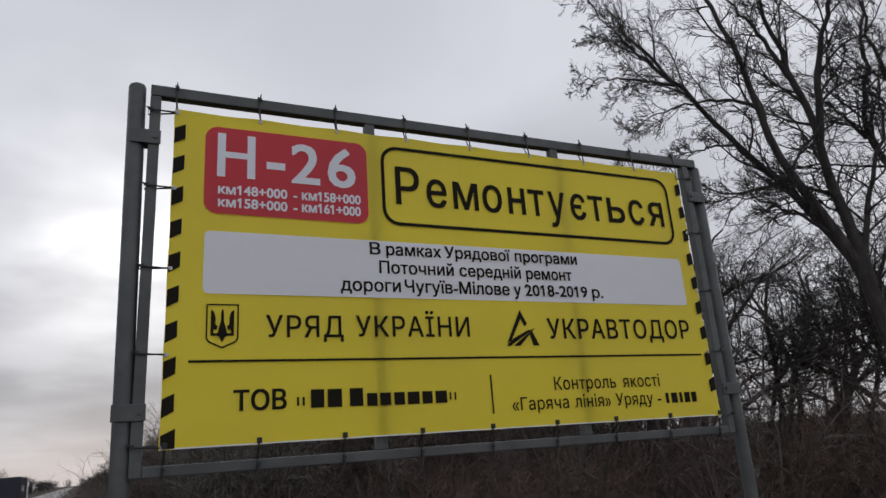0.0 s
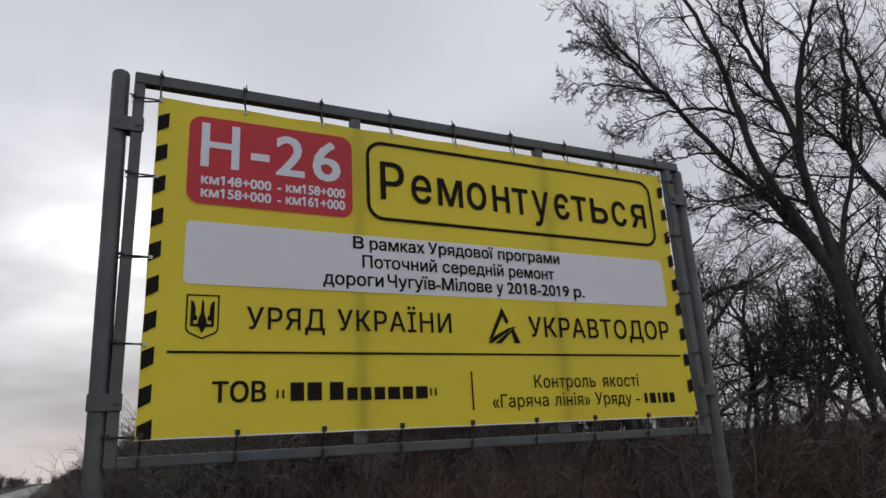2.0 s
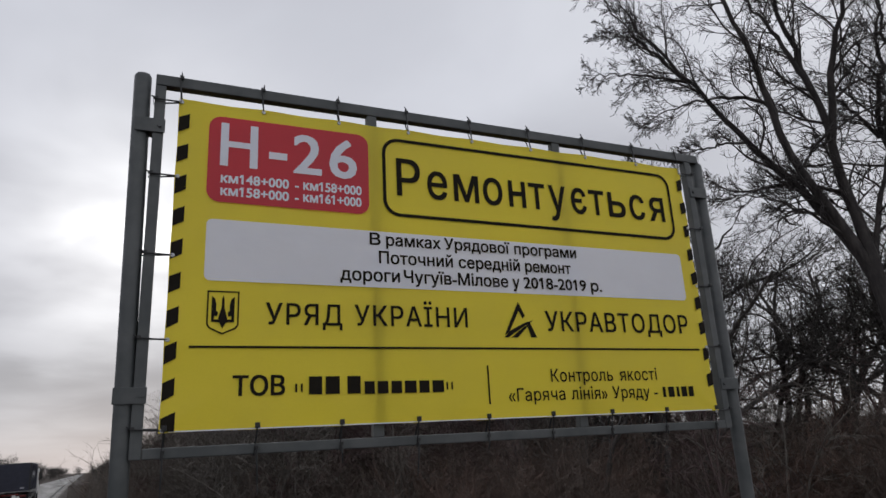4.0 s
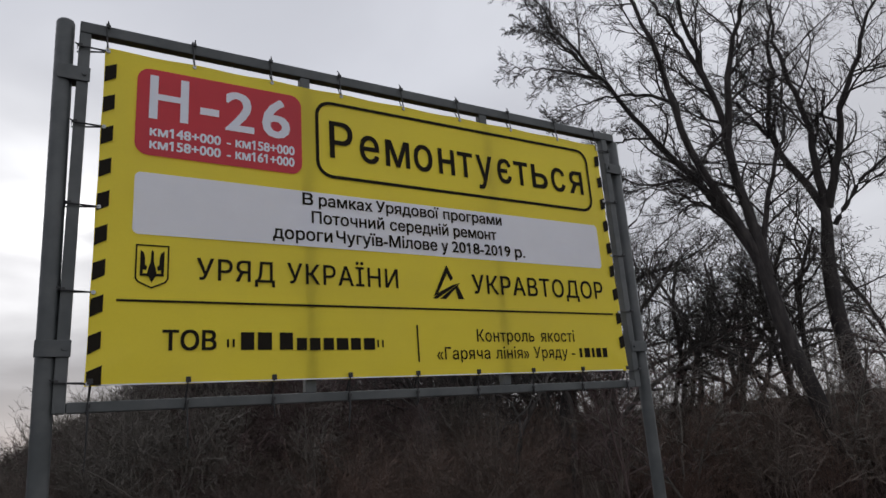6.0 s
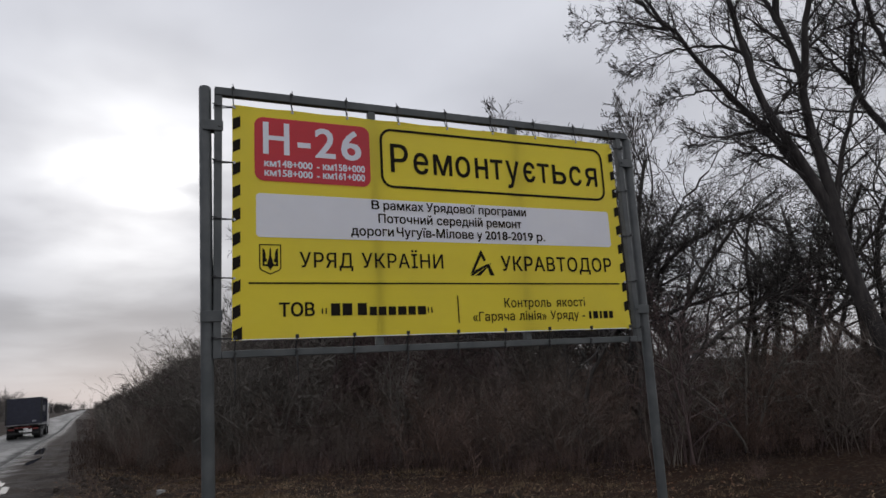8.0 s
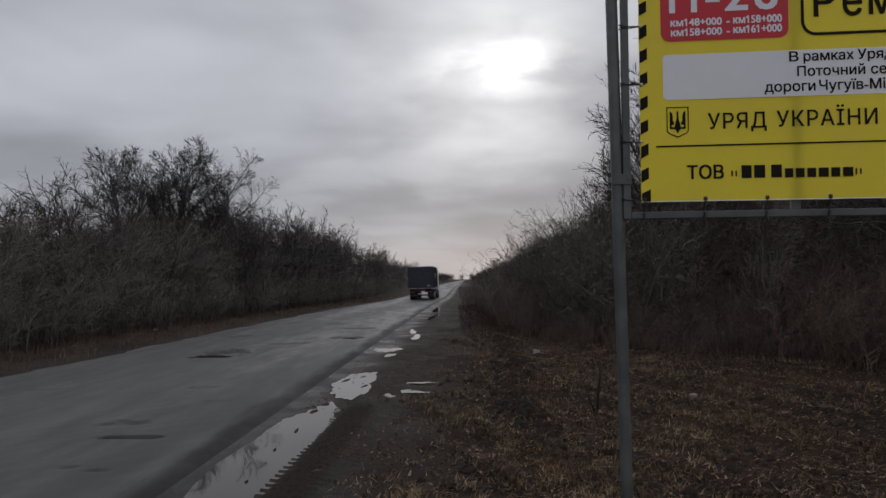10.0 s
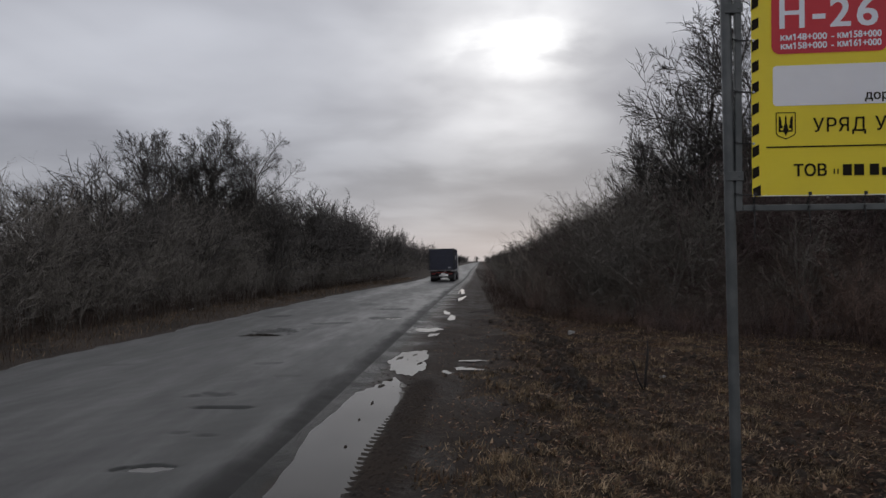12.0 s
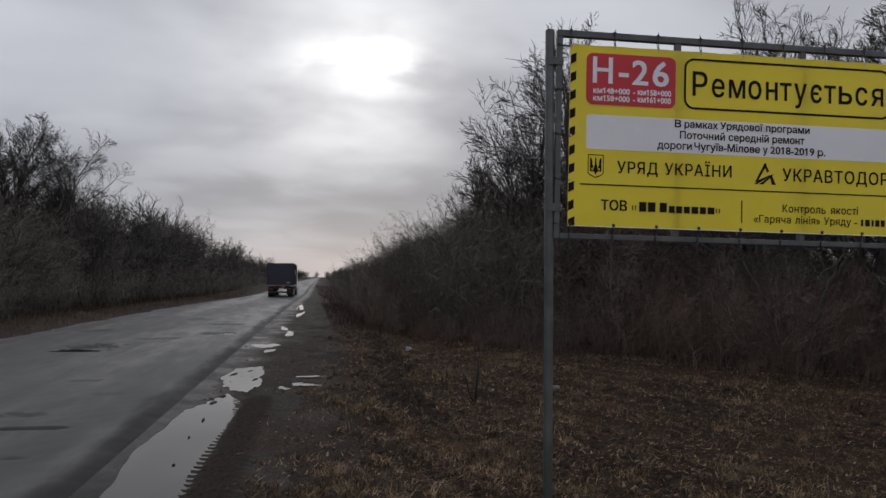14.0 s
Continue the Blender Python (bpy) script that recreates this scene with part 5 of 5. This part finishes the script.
for i in range(900):
    x, y = rnd.uniform(6.0, 15.0), rnd.uniform(-1.5, 13.0)
    depth = depth_in(x, y)
    if -0.3 < depth < 4.5 and not any((x - a) ** 2 + (y - b) ** 2 < 0.7 for a, b, _ in low_spots):
        low_spots.append((x, y, rnd.uniform(0.62, 0.98)))
    if len(low_spots) >= 56:
        break
# low scrub straggling out over the clearing
for i in range(400):
    x, y = rnd.uniform(0.2, 12.5), rnd.uniform(2.0, 24.0)
    depth = depth_in(x, y)
    if -3.2 < depth < 0.4 and rnd.random() < math.exp(0.75 * depth) * (0.35 + 0.65 * (wave(x, y, 1.3, 0.2) > -0.1)):
        red_spots.append((x, y, rnd.uniform(0.13, 0.24) + 0.05 * max(0.0, depth + 1.5)))
red_spots += low_spots[::2]
spots += low_spots[1::2]
plant(bush_kinds, TWIG, "thicket_shrub", "shrub", spots, "leafless brown shrub in a dense thicket", "thicket behind the billboard", 6, BOLE)
plant(red_kinds, REDTWIG, "thicket_shrub", "shrub", red_spots, "leafless reddish shrub in a dense thicket", "thicket behind the billboard", 7, BOLE)
strip = []
y = 44.0
while y < 300:
    for row in range(3):
        yy = y + rnd.uniform(-1.2, 1.2)
        strip.append((0.75 + 1.6 * row + rnd.uniform(-0.5, 0.5) + HEADING * yy, yy, 0.48 + 0.46 * row + rnd.uniform(-0.1, 0.12)))
    y += 2.8 if y < 80 else (6.5 if y < 140 else 20)
light_kinds = [bush(70 + i, 3.0, 13, 1.8, [(1, 0, 0, 0, 0, 1, 6, 3, 0.03), (9, 0.12, 1.0, 42, 0.44, 0.7, 4, 1, 0.03), (4, 0.15, 1.0, 44, 0.6, 0.9, 2, 1, 0.02)], 0.0040) for i in range(4)]
y = 4.0
while y < 300:
    for row in range(3):
        yy = y + rnd.uniform(-0.9, 0.9)
        strip.append((-14.1 - 1.5 * row + rnd.uniform(-0.5, 0.5) + HEADING * yy, yy, 0.78 + 0.46 * row + rnd.uniform(-0.1, 0.2)))
    y += 2.3 if y < 70 else (5.5 if y < 130 else 20)
for i in range(34):
    yy = 8.0 + 1.6 * i + rnd.uniform(-0.6, 0.6)
    strip.append((-18.4 + rnd.uniform(-0.7, 0.7) + HEADING * yy, yy, rnd.uniform(1.5, 1.85) + 0.3 * (yy > 30)))
for i in range(400):
    x, yy = rnd.uniform(1.0, 9.5), rnd.uniform(18, 42)
    d = depth_in(x, yy)
    if 2.2 < d < 8.0 and len(strip) < 345:
        strip.append((x, yy, (0.82 + 0.21 * d + rnd.uniform(-0.1, 0.15)) * (0.85 if x > 5.5 else 1.0)))
plant(light_kinds, GREYTWIG, "roadside_shrub", "shrub", strip, "leafless grey-brown shrub along the edge of the wood", "shrubs along the road", 8, BOLE)
PALE = [(1, 0, 0, 0, 0, 1, 7, 4, 0.03), (6, 0.25, 1.0, 22, 0.42, 0.6, 5, 3, 0.05), (3, 0.2, 1.0, 26, 0.5, 0.7, 3, 1, 0.03)]
plant([bush(81, 3.4, 12, 1.4, PALE, 0.005), bush(82, 3.0, 9, 1.2, PALE, 0.005)], PALETWIG, "sapling_clump", "shrub",
      [(1.1, 25.0, 1.0), (1.5, 28.0, 1.2), (1.3, 31.0, 1.2), (1.5, 22.5, 0.6), (9.4, 6.6, 0.62)], "pale upright saplings at the edge of the thicket", "pale saplings", 9, ("undergrowth", "crown"))

# ---- undergrowth, grass and leaves ----


def top_z(xs, ys):
    u = xs - HEADING * ys
    return np.where((u > -3.3) & (u < -0.55), np.maximum(ground_z(xs, ys), shoulder_z(xs, ys)), ground_z(xs, ys))


def blades(seed, xs, ys, length, width, flat_lo, flat_hi, segments=2):
    """Bent tapering blades rooted at xs, ys."""
    rng = np.random.default_rng(seed)
    n = len(xs)
    az = 1.2 * wave(xs, ys, 0.9, 0.6) + 0.9 * wave(xs, ys, 0.33, 2.6) + rng.normal(0, 1.5, n)
    tilt = rng.uniform(flat_lo, flat_hi, n)
    ln = length * rng.uniform(0.5, 1.35, n)
    root = np.c_[xs, ys, top_z(xs, ys) - 0.01]
    side = np.c_[-np.sin(az), np.cos(az), np.zeros(n)]
    out = np.c_[np.cos(az), np.sin(az), np.zeros(n)]
    verts = []
    p, t = root.copy(), tilt.copy()
    for k in range(segments + 1):
        w = width * rng.uniform(0.7, 1.3, n) * (1 - k / segments * 0.85)
        verts += [p - side * w[:, None] / 2, p + side * w[:, None] / 2]
        d = out * np.cos(t)[:, None] + np.array([0, 0, 1.0]) * np.sin(t)[:, None]
        p = p + d * (ln / segments)[:, None]
        t = t - rng.uniform(0.1, 0.9, n)
        p[:, 2] = np.maximum(p[:, 2], root[:, 2] + 0.015)
    v = np.stack(verts, 1)
    rows = 2 * (segments + 1)
    base = np.arange(n)[:, None] * rows
    faces = np.concatenate([base + np.array([2 * k, 2 * k + 1, 2 * k + 3, 2 * k + 2]) for k in range(segments)])
    return v.reshape(-1, 3), faces


def verge_points(rng, n, near=(-2.2, 9.5), span=(-5.0, 24.0), power=1.7, bare=False):
    """Places on the verge, thick in the grassy patches or else in the bare ones."""
    xs = rng.uniform(near[0], near[1], n)
    ys = span[0] + (span[1] - span[0]) * rng.random(n) ** power
    u = xs - HEADING * ys
    edge = -2.45 + 1.35 * smooth(-1, 14, ys) + 0.25 * wave(ys, ys * 0, 0.7, 0.5) + 0.12 * wave(xs, ys, 0.3, 0.1)
    patch = 0.7 * wave(xs, ys, 1.1, 0.9) + 0.7 * wave(xs, ys, 0.33, 2.0) + 0.5 * wave(xs, ys, 0.14, 0.4)
    keep = (rng.random(n) < smooth(-0.9, 1.1, u - edge) ** 2 * np.clip(1.15 - 1.2 * ridge(xs, ys), 0.05, 1)) & (rng.random(n) < (0.62 - 0.9 * patch if bare else (0.46 + 0.85 * patch) * (1 - 0.55 * smooth(2.8, 5.0, xs))))
    return xs[keep], ys[keep]


rng = np.random.default_rng(17)


def tufts(rng, count, blades_each, radius, **kw):
    cx, cy = verge_points(rng, count, **kw)
    k = rng.integers(blades_each // 2, blades_each + blades_each // 2, len(cx))
    cx, cy = np.repeat(cx, k), np.repeat(cy, k)
    return cx + rng.normal(0, radius, len(cx)), cy + rng.normal(0, radius, len(cy))


xs, ys = tufts(rng, 8200, 13, 0.06)
grass = mesh_object("dead_grass", *blades(1, xs, ys, 0.12, 0.010, 0.0, 1.0), GRASS)
tagged(grass, "matted straw-coloured dead grass on the verge", "grass", kind="stuff")
xs, ys = tufts(rng, 6500, 20, 0.065, near=(-2.2, 8.0), span=(-1.5, 14.0), power=1.4)
standing = mesh_object("standing_grass", *blades(11, xs, ys, 0.11, 0.011, 0.1, 1.3), GRASS)
tagged(standing, "short tangled standing dead grass on the verge", "grass", kind="stuff")
xs, ys = tufts(rng, 1500, 34, 0.06)
tussocks = mesh_object("tussock_grass", *blades(8, xs, ys, 0.14, 0.012, 0.1, 1.4, 2), GRASS)
tagged(tussocks, "drooping tussocks of dead brown grass on the verge", "grass", kind="stuff")
xs, ys = verge_points(rng, 150000)
short = mesh_object("short_grass", *blades(5, xs, ys, 0.085, 0.013, 0.0, 0.9, 1), GRASS)
tagged(short, "short trampled dead grass on the verge", "grass", kind="stuff")
xs, ys = verge_points(rng, 85000, bare=True)
xs = np.r_[xs, -0.2 - 2.2 * rng.random(2600) ** 1.8]
ys = np.r_[ys, -4 + 22 * rng.random(2600) ** 1.3]
leaves_v, leaves_f = blades(2, xs, ys, rng.uniform(0.03, 0.075, len(xs)), 0.034, -0.1, 0.8, 2)
leaves = mesh_object("fallen_leaves", leaves_v, leaves_f, LEAF)
tagged(leaves, "brown fallen leaves scattered over the grass", "leaves", kind="stuff")
xs, ys = verge_points(rng, 22000)
straw = mesh_object("lying_straw", *blades(6, xs, ys, 0.13, 0.009, -0.05, 0.35), STRAW)
tagged(straw, "pale lying straw on the verge", "straw", kind="stuff")
# dry stalks under the thicket and along the far wood
xs, ys = rng.uniform(-0.9, 16, 70000), rng.uniform(-4, 45, 70000)
u = xs - HEADING * ys
fr = 22.5 - 1.6 * np.maximum(0, xs - 0.5) + 0.8 * np.sin(xs * 1.3)
dep = np.minimum(u + 0.1, (ys - fr) * 0.75)
keep = (dep > -5.0) & (rng.random(70000) < np.exp(-np.maximum(dep, 0) / 5.0) * smooth(-5.0, 0.8, dep))
brush_x, brush_y = rng.uniform(3.5, 13.5, 26000), rng.uniform(-2, 18, 26000)
brush_d = (brush_y - (22.5 - 1.6 * (brush_x - 0.5) + 0.8 * np.sin(brush_x * 1.3))) * 0.75
keep_b = rng.random(26000) < smooth(-2.2, 0.4, brush_d) * np.exp(-np.maximum(brush_d, 0) / 2.2)
brush_x, brush_y, brush_d = brush_x[keep_b], brush_y[keep_b], brush_d[keep_b]
xs2 = np.r_[xs[keep], -12.4 - np.abs(rng.normal(0, 1.6, 9000)), 0.0 + rng.uniform(-0.6, 4, 5000)]
ys2 = np.r_[ys[keep], rng.uniform(-10, 110, 9000), rng.uniform(40, 130, 5000)]
tall = np.r_[np.clip(0.44 + 0.11 * dep[keep], 0.08, 0.95), np.r_[np.full(9000, 1.0), np.full(5000, 0.55)]]
stalks = mesh_object("dry_stalks", *blades(3, xs2, ys2, tall, 0.009, 0.9, 1.55), STALK)
# reddish brush
brush = mesh_object("dry_brush", *blades(9, brush_x, brush_y, np.clip(0.75 + 0.45 * brush_d, 0.25, 1.8), 0.009, 1.05, 1.56, 3), DARKRED)
tagged(brush, "thin dark upright brush in front of the thicket", "brush", kind="stuff")
tagged(stalks, "dry brown weed stalks at the foot of the thicket", "stalks", kind="stuff")
xs, ys = -10.3 - 3.4 * rng.random(14000) ** 0.8, rng.uniform(-8, 90, 14000)
verge = mesh_object("verge_grass", *blades(4, xs + HEADING * ys, ys, 0.26, 0.012, 0.4, 1.4), GRASS)
tagged(verge, "low dead grass along the far road edge", "grass", kind="stuff")

# ---- small things on the verge ----


def lumps_at(rng, xs, ys, zs, size):
    """Low six-sided lumps of soil or stone."""
    n = len(xs)
    a = np.arange(6) * np.pi / 3
    verts = []
    for f, h in ((1.0, -0.6), (0.8, 0.35), (0.25, 0.75)):
        rad = size[:, None] * f * rng.uniform(0.7, 1.3, (n, 6))
        high = (zs + h * size)[:, None] + size[:, None] * rng.uniform(-0.15, 0.15, (n, 6))
        verts.append(np.stack([xs[:, None] + rad * np.cos(a), ys[:, None] + 0.8 * rad * np.sin(a), high], -1))
    v = np.stack(verts, 1).reshape(n, 18, 3)
    base = np.arange(n)[:, None, None] * 18
    i, j = np.arange(6), (np.arange(6) + 1) % 6
    quads = np.concatenate([np.stack([k + i, k + j, k + 6 + j, k + 6 + i], -1) for k in (0, 6)] + [np.array([[12, 13, 14, 15], [12, 15, 16, 17]])])
    return v.reshape(-1, 3), (base + quads[None]).reshape(-1, 4)


def clods(seed, n):
    """Lumps of mud and gravel on the shoulder, clear of the open water."""
    rng = np.random.default_rng(seed)
    u = -3.3 + 2.5 * rng.random(n) ** 1.3
    ys = -1.0 + 17 * rng.random(n) ** 1.5
    near = rng.random(n) < 0.05
    u = np.where(near, -3.12 + 0.16 * rng.normal(0, 1, n), u)
    ys = np.where(near, rng.choice([5.6, 6.2, 6.7, 7.2, 7.8, 10.0], n) + rng.normal(0, 0.3, n), ys)
    dry = (ys > 5.6) | (ys < 0.8) | (u > -2.45) | (u < -3.36)
    u, ys = u[dry], ys[dry]
    xs = u + HEADING * ys
    return lumps_at(rng, xs, ys, shoulder_z(xs, ys), 0.006 + 0.018 * rng.random(len(u)) ** 3)


def turned_soil(seed, n):
    """Clods on the ridge and scattered over the verge."""
    rng = np.random.default_rng(seed)
    xs, ys = rng.uniform(-1.4, 6.5, n), 1.5 + 18.0 * rng.random(n) ** 1.2
    keep = rng.random(n) < np.clip(ridge(xs, ys), 0, 1) * 0.9 + 0.05 * (wave(xs, ys, 1.1, 0.9) < 0)
    xs, ys = xs[keep], ys[keep]
    return lumps_at(rng, xs, ys, ground_z(xs, ys), 0.02 + 0.075 * rng.random(len(xs)) ** 2.0)


turned = mesh_object("soil_clods", *turned_soil(12, 15000), MUD)
tagged(turned, "dark clods of turned soil on the verge", "soil", kind="stuff")
lumps = mesh_object("mud_clods", *clods(3, 900), MUD)
tagged(lumps, "small clods of wet mud and gravel on the shoulder", "mud", kind="stuff")


def crumpled(name, place, size, seed, label):
    r = random.Random(seed)
    bm = bmesh.new()
    bmesh.ops.create_icosphere(bm, subdivisions=2, radius=1.0)
    for v in bm.verts:
        v.co = Vector((v.co.x * size[0], v.co.y * size[1], v.co.z * size[2])) * r.uniform(0.4, 1.25)
    ob = part(name, bm, LITTER, None)
    ob.location = (*place, gz(*place) + size[2] * 0.7)
    ob.rotation_euler.z = r.uniform(0, 6)
    tagged(ob, label, "litter", "litter on the verge")


crumpled("litter", (1.10, 15.1), (0.15, 0.07, 0.06), 1, "crumpled white plastic bag in the grass")
crumpled("litter", (2.84, 7.9), (0.085, 0.06, 0.045), 2, "crumpled white plastic wrapper in the grass")
crumpled("litter", (1.6, 7.9), (0.07, 0.035, 0.03), 4, "flattened pale plastic bottle in the grass")
crumpled("litter", (-13.4, 24.0), (0.12, 0.09, 0.05), 3, "white scrap of plastic on the far verge")
tw = new("cut_sapling")
tw.scale = (1.2, 1.2, 1.3)
WETBARK = paint("wet_dark_bark", (0.018, 0.014, 0.012), 0.7)
tw.location = (1.13, 7.3, gz(1.13, 7.3) - 0.02)
part("stem", rod([(0, 0, -0.05), (0.02, 0, 0.2), (0.05, 0, 0.42), (0.06, 0.01, 0.62)], [0.022, 0.019, 0.015, 0.008], 8), WETBARK, tw, smooth=True)
part("side_shoot", rod([(-0.01, 0, 0.0), (-0.08, 0.01, 0.13), (-0.12, 0.02, 0.3), (-0.18, 0.02, 0.40)], [0.017, 0.014, 0.010, 0.006], 7), WETBARK, tw, smooth=True)
tagged(tw, "dark forked stump of a cut sapling in grass", "sapling")

# ---- the lorry ----


def lorry(x, y):
    """A tipper lorry seen from behind; its origin is under the tail, it faces along the road."""
    truck = new("lorry")
    z0 = float(road_surface(np.float64(x), np.float64(y + 5)))
    truck.matrix_world = pose(x, y, z0, -0.6, 0, -math.degrees(HEADING))
    w = 1.25
    trailer = part("trailer_body", box(-w, w, 0.05, 8.6, 1.25, 3.35, 0.04), TARP, truck, "dark navy trailer body")
    part("roof_sheet", box(-w - 0.03, w + 0.03, 0.02, 8.65, 3.352, 3.42, 0.03), TARP, trailer)
    part("tailgate", box(-w + 0.06, w - 0.06, -0.02, 0.045, 1.32, 3.26, 0.02), TARP, trailer)
    for k in range(5):
        part("tailgate_rib", box(-w + 0.08, w - 0.08, -0.05, -0.022, 1.42 + 0.42 * k, 1.48 + 0.42 * k, 0.008), TARP, trailer)
    for sx in (-1, 1):
        part("corner_post", box(sx * w - 0.05, sx * w + 0.05, -0.03, 0.045, 1.2, 3.35, 0.01), CHASSIS, trailer)
        for k in range(9):
            part("side_rib", box(sx * (w + 0.002), sx * (w + 0.04), 0.5 + 0.95 * k, 0.58 + 0.95 * k, 1.3, 3.3, 0.008), TARP, trailer)
        for k, (a, b) in enumerate(((1.9, 2.25), (2.4, 2.8), (3.75, 4.1), (4.25, 4.65))):
            part("side_print", box(sx * (w + 0.042), sx * (w + 0.046), a, b, 2.25, 2.75), TARP_PRINT, trailer, "worn white mark")
        star = bmesh.new()
        pts = [(0.0, 0.42), (0.08, 0.1), (0.36, 0.0), (0.08, -0.1), (0.0, -0.42), (-0.08, -0.1), (-0.36, 0.0), (-0.08, 0.1)]
        rim = [[star.verts.new((sx * (w + d), 3.27 + p, 2.5 + q)) for p, q in pts] for d in (0.042, 0.046)]
        star.faces.new(rim[1] if sx > 0 else rim[1][::-1])
        for k in range(8):
            star.faces.new((rim[0][k], rim[0][k - 1], rim[1][k - 1], rim[1][k]))
        part("side_emblem", star, TARP_PRINT, trailer, "worn white four-pointed mark")
        part("sill_trim", box(sx * (w + 0.002), sx * (w + 0.05), 0.1, 8.6, 1.18, 1.27, 0.01), RIM, trailer, "pale metal sill")
        part("top_trim", box(sx * (w + 0.032), sx * (w + 0.06), 0.1, 8.6, 3.35, 3.41, 0.01), RIM, trailer)
        for k in range(3):
            part("mudguard", box(sx * 0.75, sx * 1.24, 0.72 + 1.3 * k, 1.68 + 1.3 * k, 1.03, 1.07, 0.015), CHASSIS, truck)
        part("side_guard", box(sx * 1.12, sx * 1.18, 4.7, 8.4, 0.62, 0.95, 0.02), CHASSIS, truck)
        part("chassis_beam", box(sx * 0.42 - 0.08, sx * 0.42 + 0.08, 0.2, 12.0, 0.85, 1.2, 0.02), CHASSIS, truck)
        part("tail_lamp", box(sx * 0.86 - 0.2, sx * 0.86 + 0.2, 0.0, 0.06, 0.82, 0.95, 0.015), TAIL_RED, truck, "red tail lamp cluster")
        part("mudflap", box(sx * 0.88 - 0.28, sx * 0.88 + 0.28, 0.45, 0.47, 0.32, 0.95, 0.004), RUBBER, truck)
        part("mirror", box(sx * 1.42 - 0.1, sx * 1.42 + 0.1, 12.0, 12.12, 2.0, 2.55, 0.03), CHASSIS, truck)
    part("rear_bumper", box(-1.15, 1.15, -0.02, 0.10, 0.48, 0.62, 0.02), CHASSIS, truck)
    part("hazard_band", box(-0.62, 0.62, -0.03, 0.01, 0.97, 1.05, 0.006), TAIL_RED, truck, "red and orange hazard band")
    part("tail_sill", box(-w, w, -0.04, 0.03, 1.19, 1.27, 0.01), RIM, trailer, "pale metal sill")
    part("tail_plate", box(0.62, 0.92, -0.06, -0.052, 1.42, 1.56), TARP_PRINT, trailer, "small pale plate")
    part("plate_panel", box(-0.3, 0.3, -0.035, -0.022, 0.64, 0.76, 0.004), TRUCK_WHITE, truck, "blank pale plate")
    wheels = [(1.2, 1), (2.5, 1), (3.8, 1), (9.6, 1), (12.5, 0)]
    for wy, twin in wheels:
        for sx in (-1, 1):
            wid = 0.50 if twin else 0.3
            cx = sx * (1.22 - wid / 2)
            t = rod([(cx - wid / 2, wy, 0.50), (cx - wid / 2 + 0.03, wy, 0.50), (cx + wid / 2 - 0.03, wy, 0.50), (cx + wid / 2, wy, 0.50)], [0.46, 0.50, 0.50, 0.46], 26)
            wheel = part("wheel", t, RUBBER, truck, smooth=False)
            part("rim", rod([(cx + sx * wid / 2, wy, 0.5), (cx + sx * (wid / 2 + 0.015), wy, 0.5)], [0.29, 0.24], 20), RIM, wheel)
    cab = part("cab", box(-1.22, 1.22, 10.6, 12.9, 0.75, 3.05, 0.10), TRUCK_WHITE, truck, "white lorry cab")
    part("wind_deflector", box(-1.1, 1.1, 10.7, 12.2, 3.052, 3.3, 0.08), TRUCK_WHITE, cab)
    for sx in (-1, 1):
        part("side_window", box(sx * 1.222, sx * 1.232, 11.7, 12.6, 1.95, 2.65, 0.003), GLASS, cab)
    part("windscreen", box(-1.05, 1.05, 12.9, 12.915, 1.85, 2.75, 0.004), GLASS, cab)
    tagged(truck, "dark navy tipper lorry with white cab driving away", "lorry")


lorry(-4.5, 64.0)
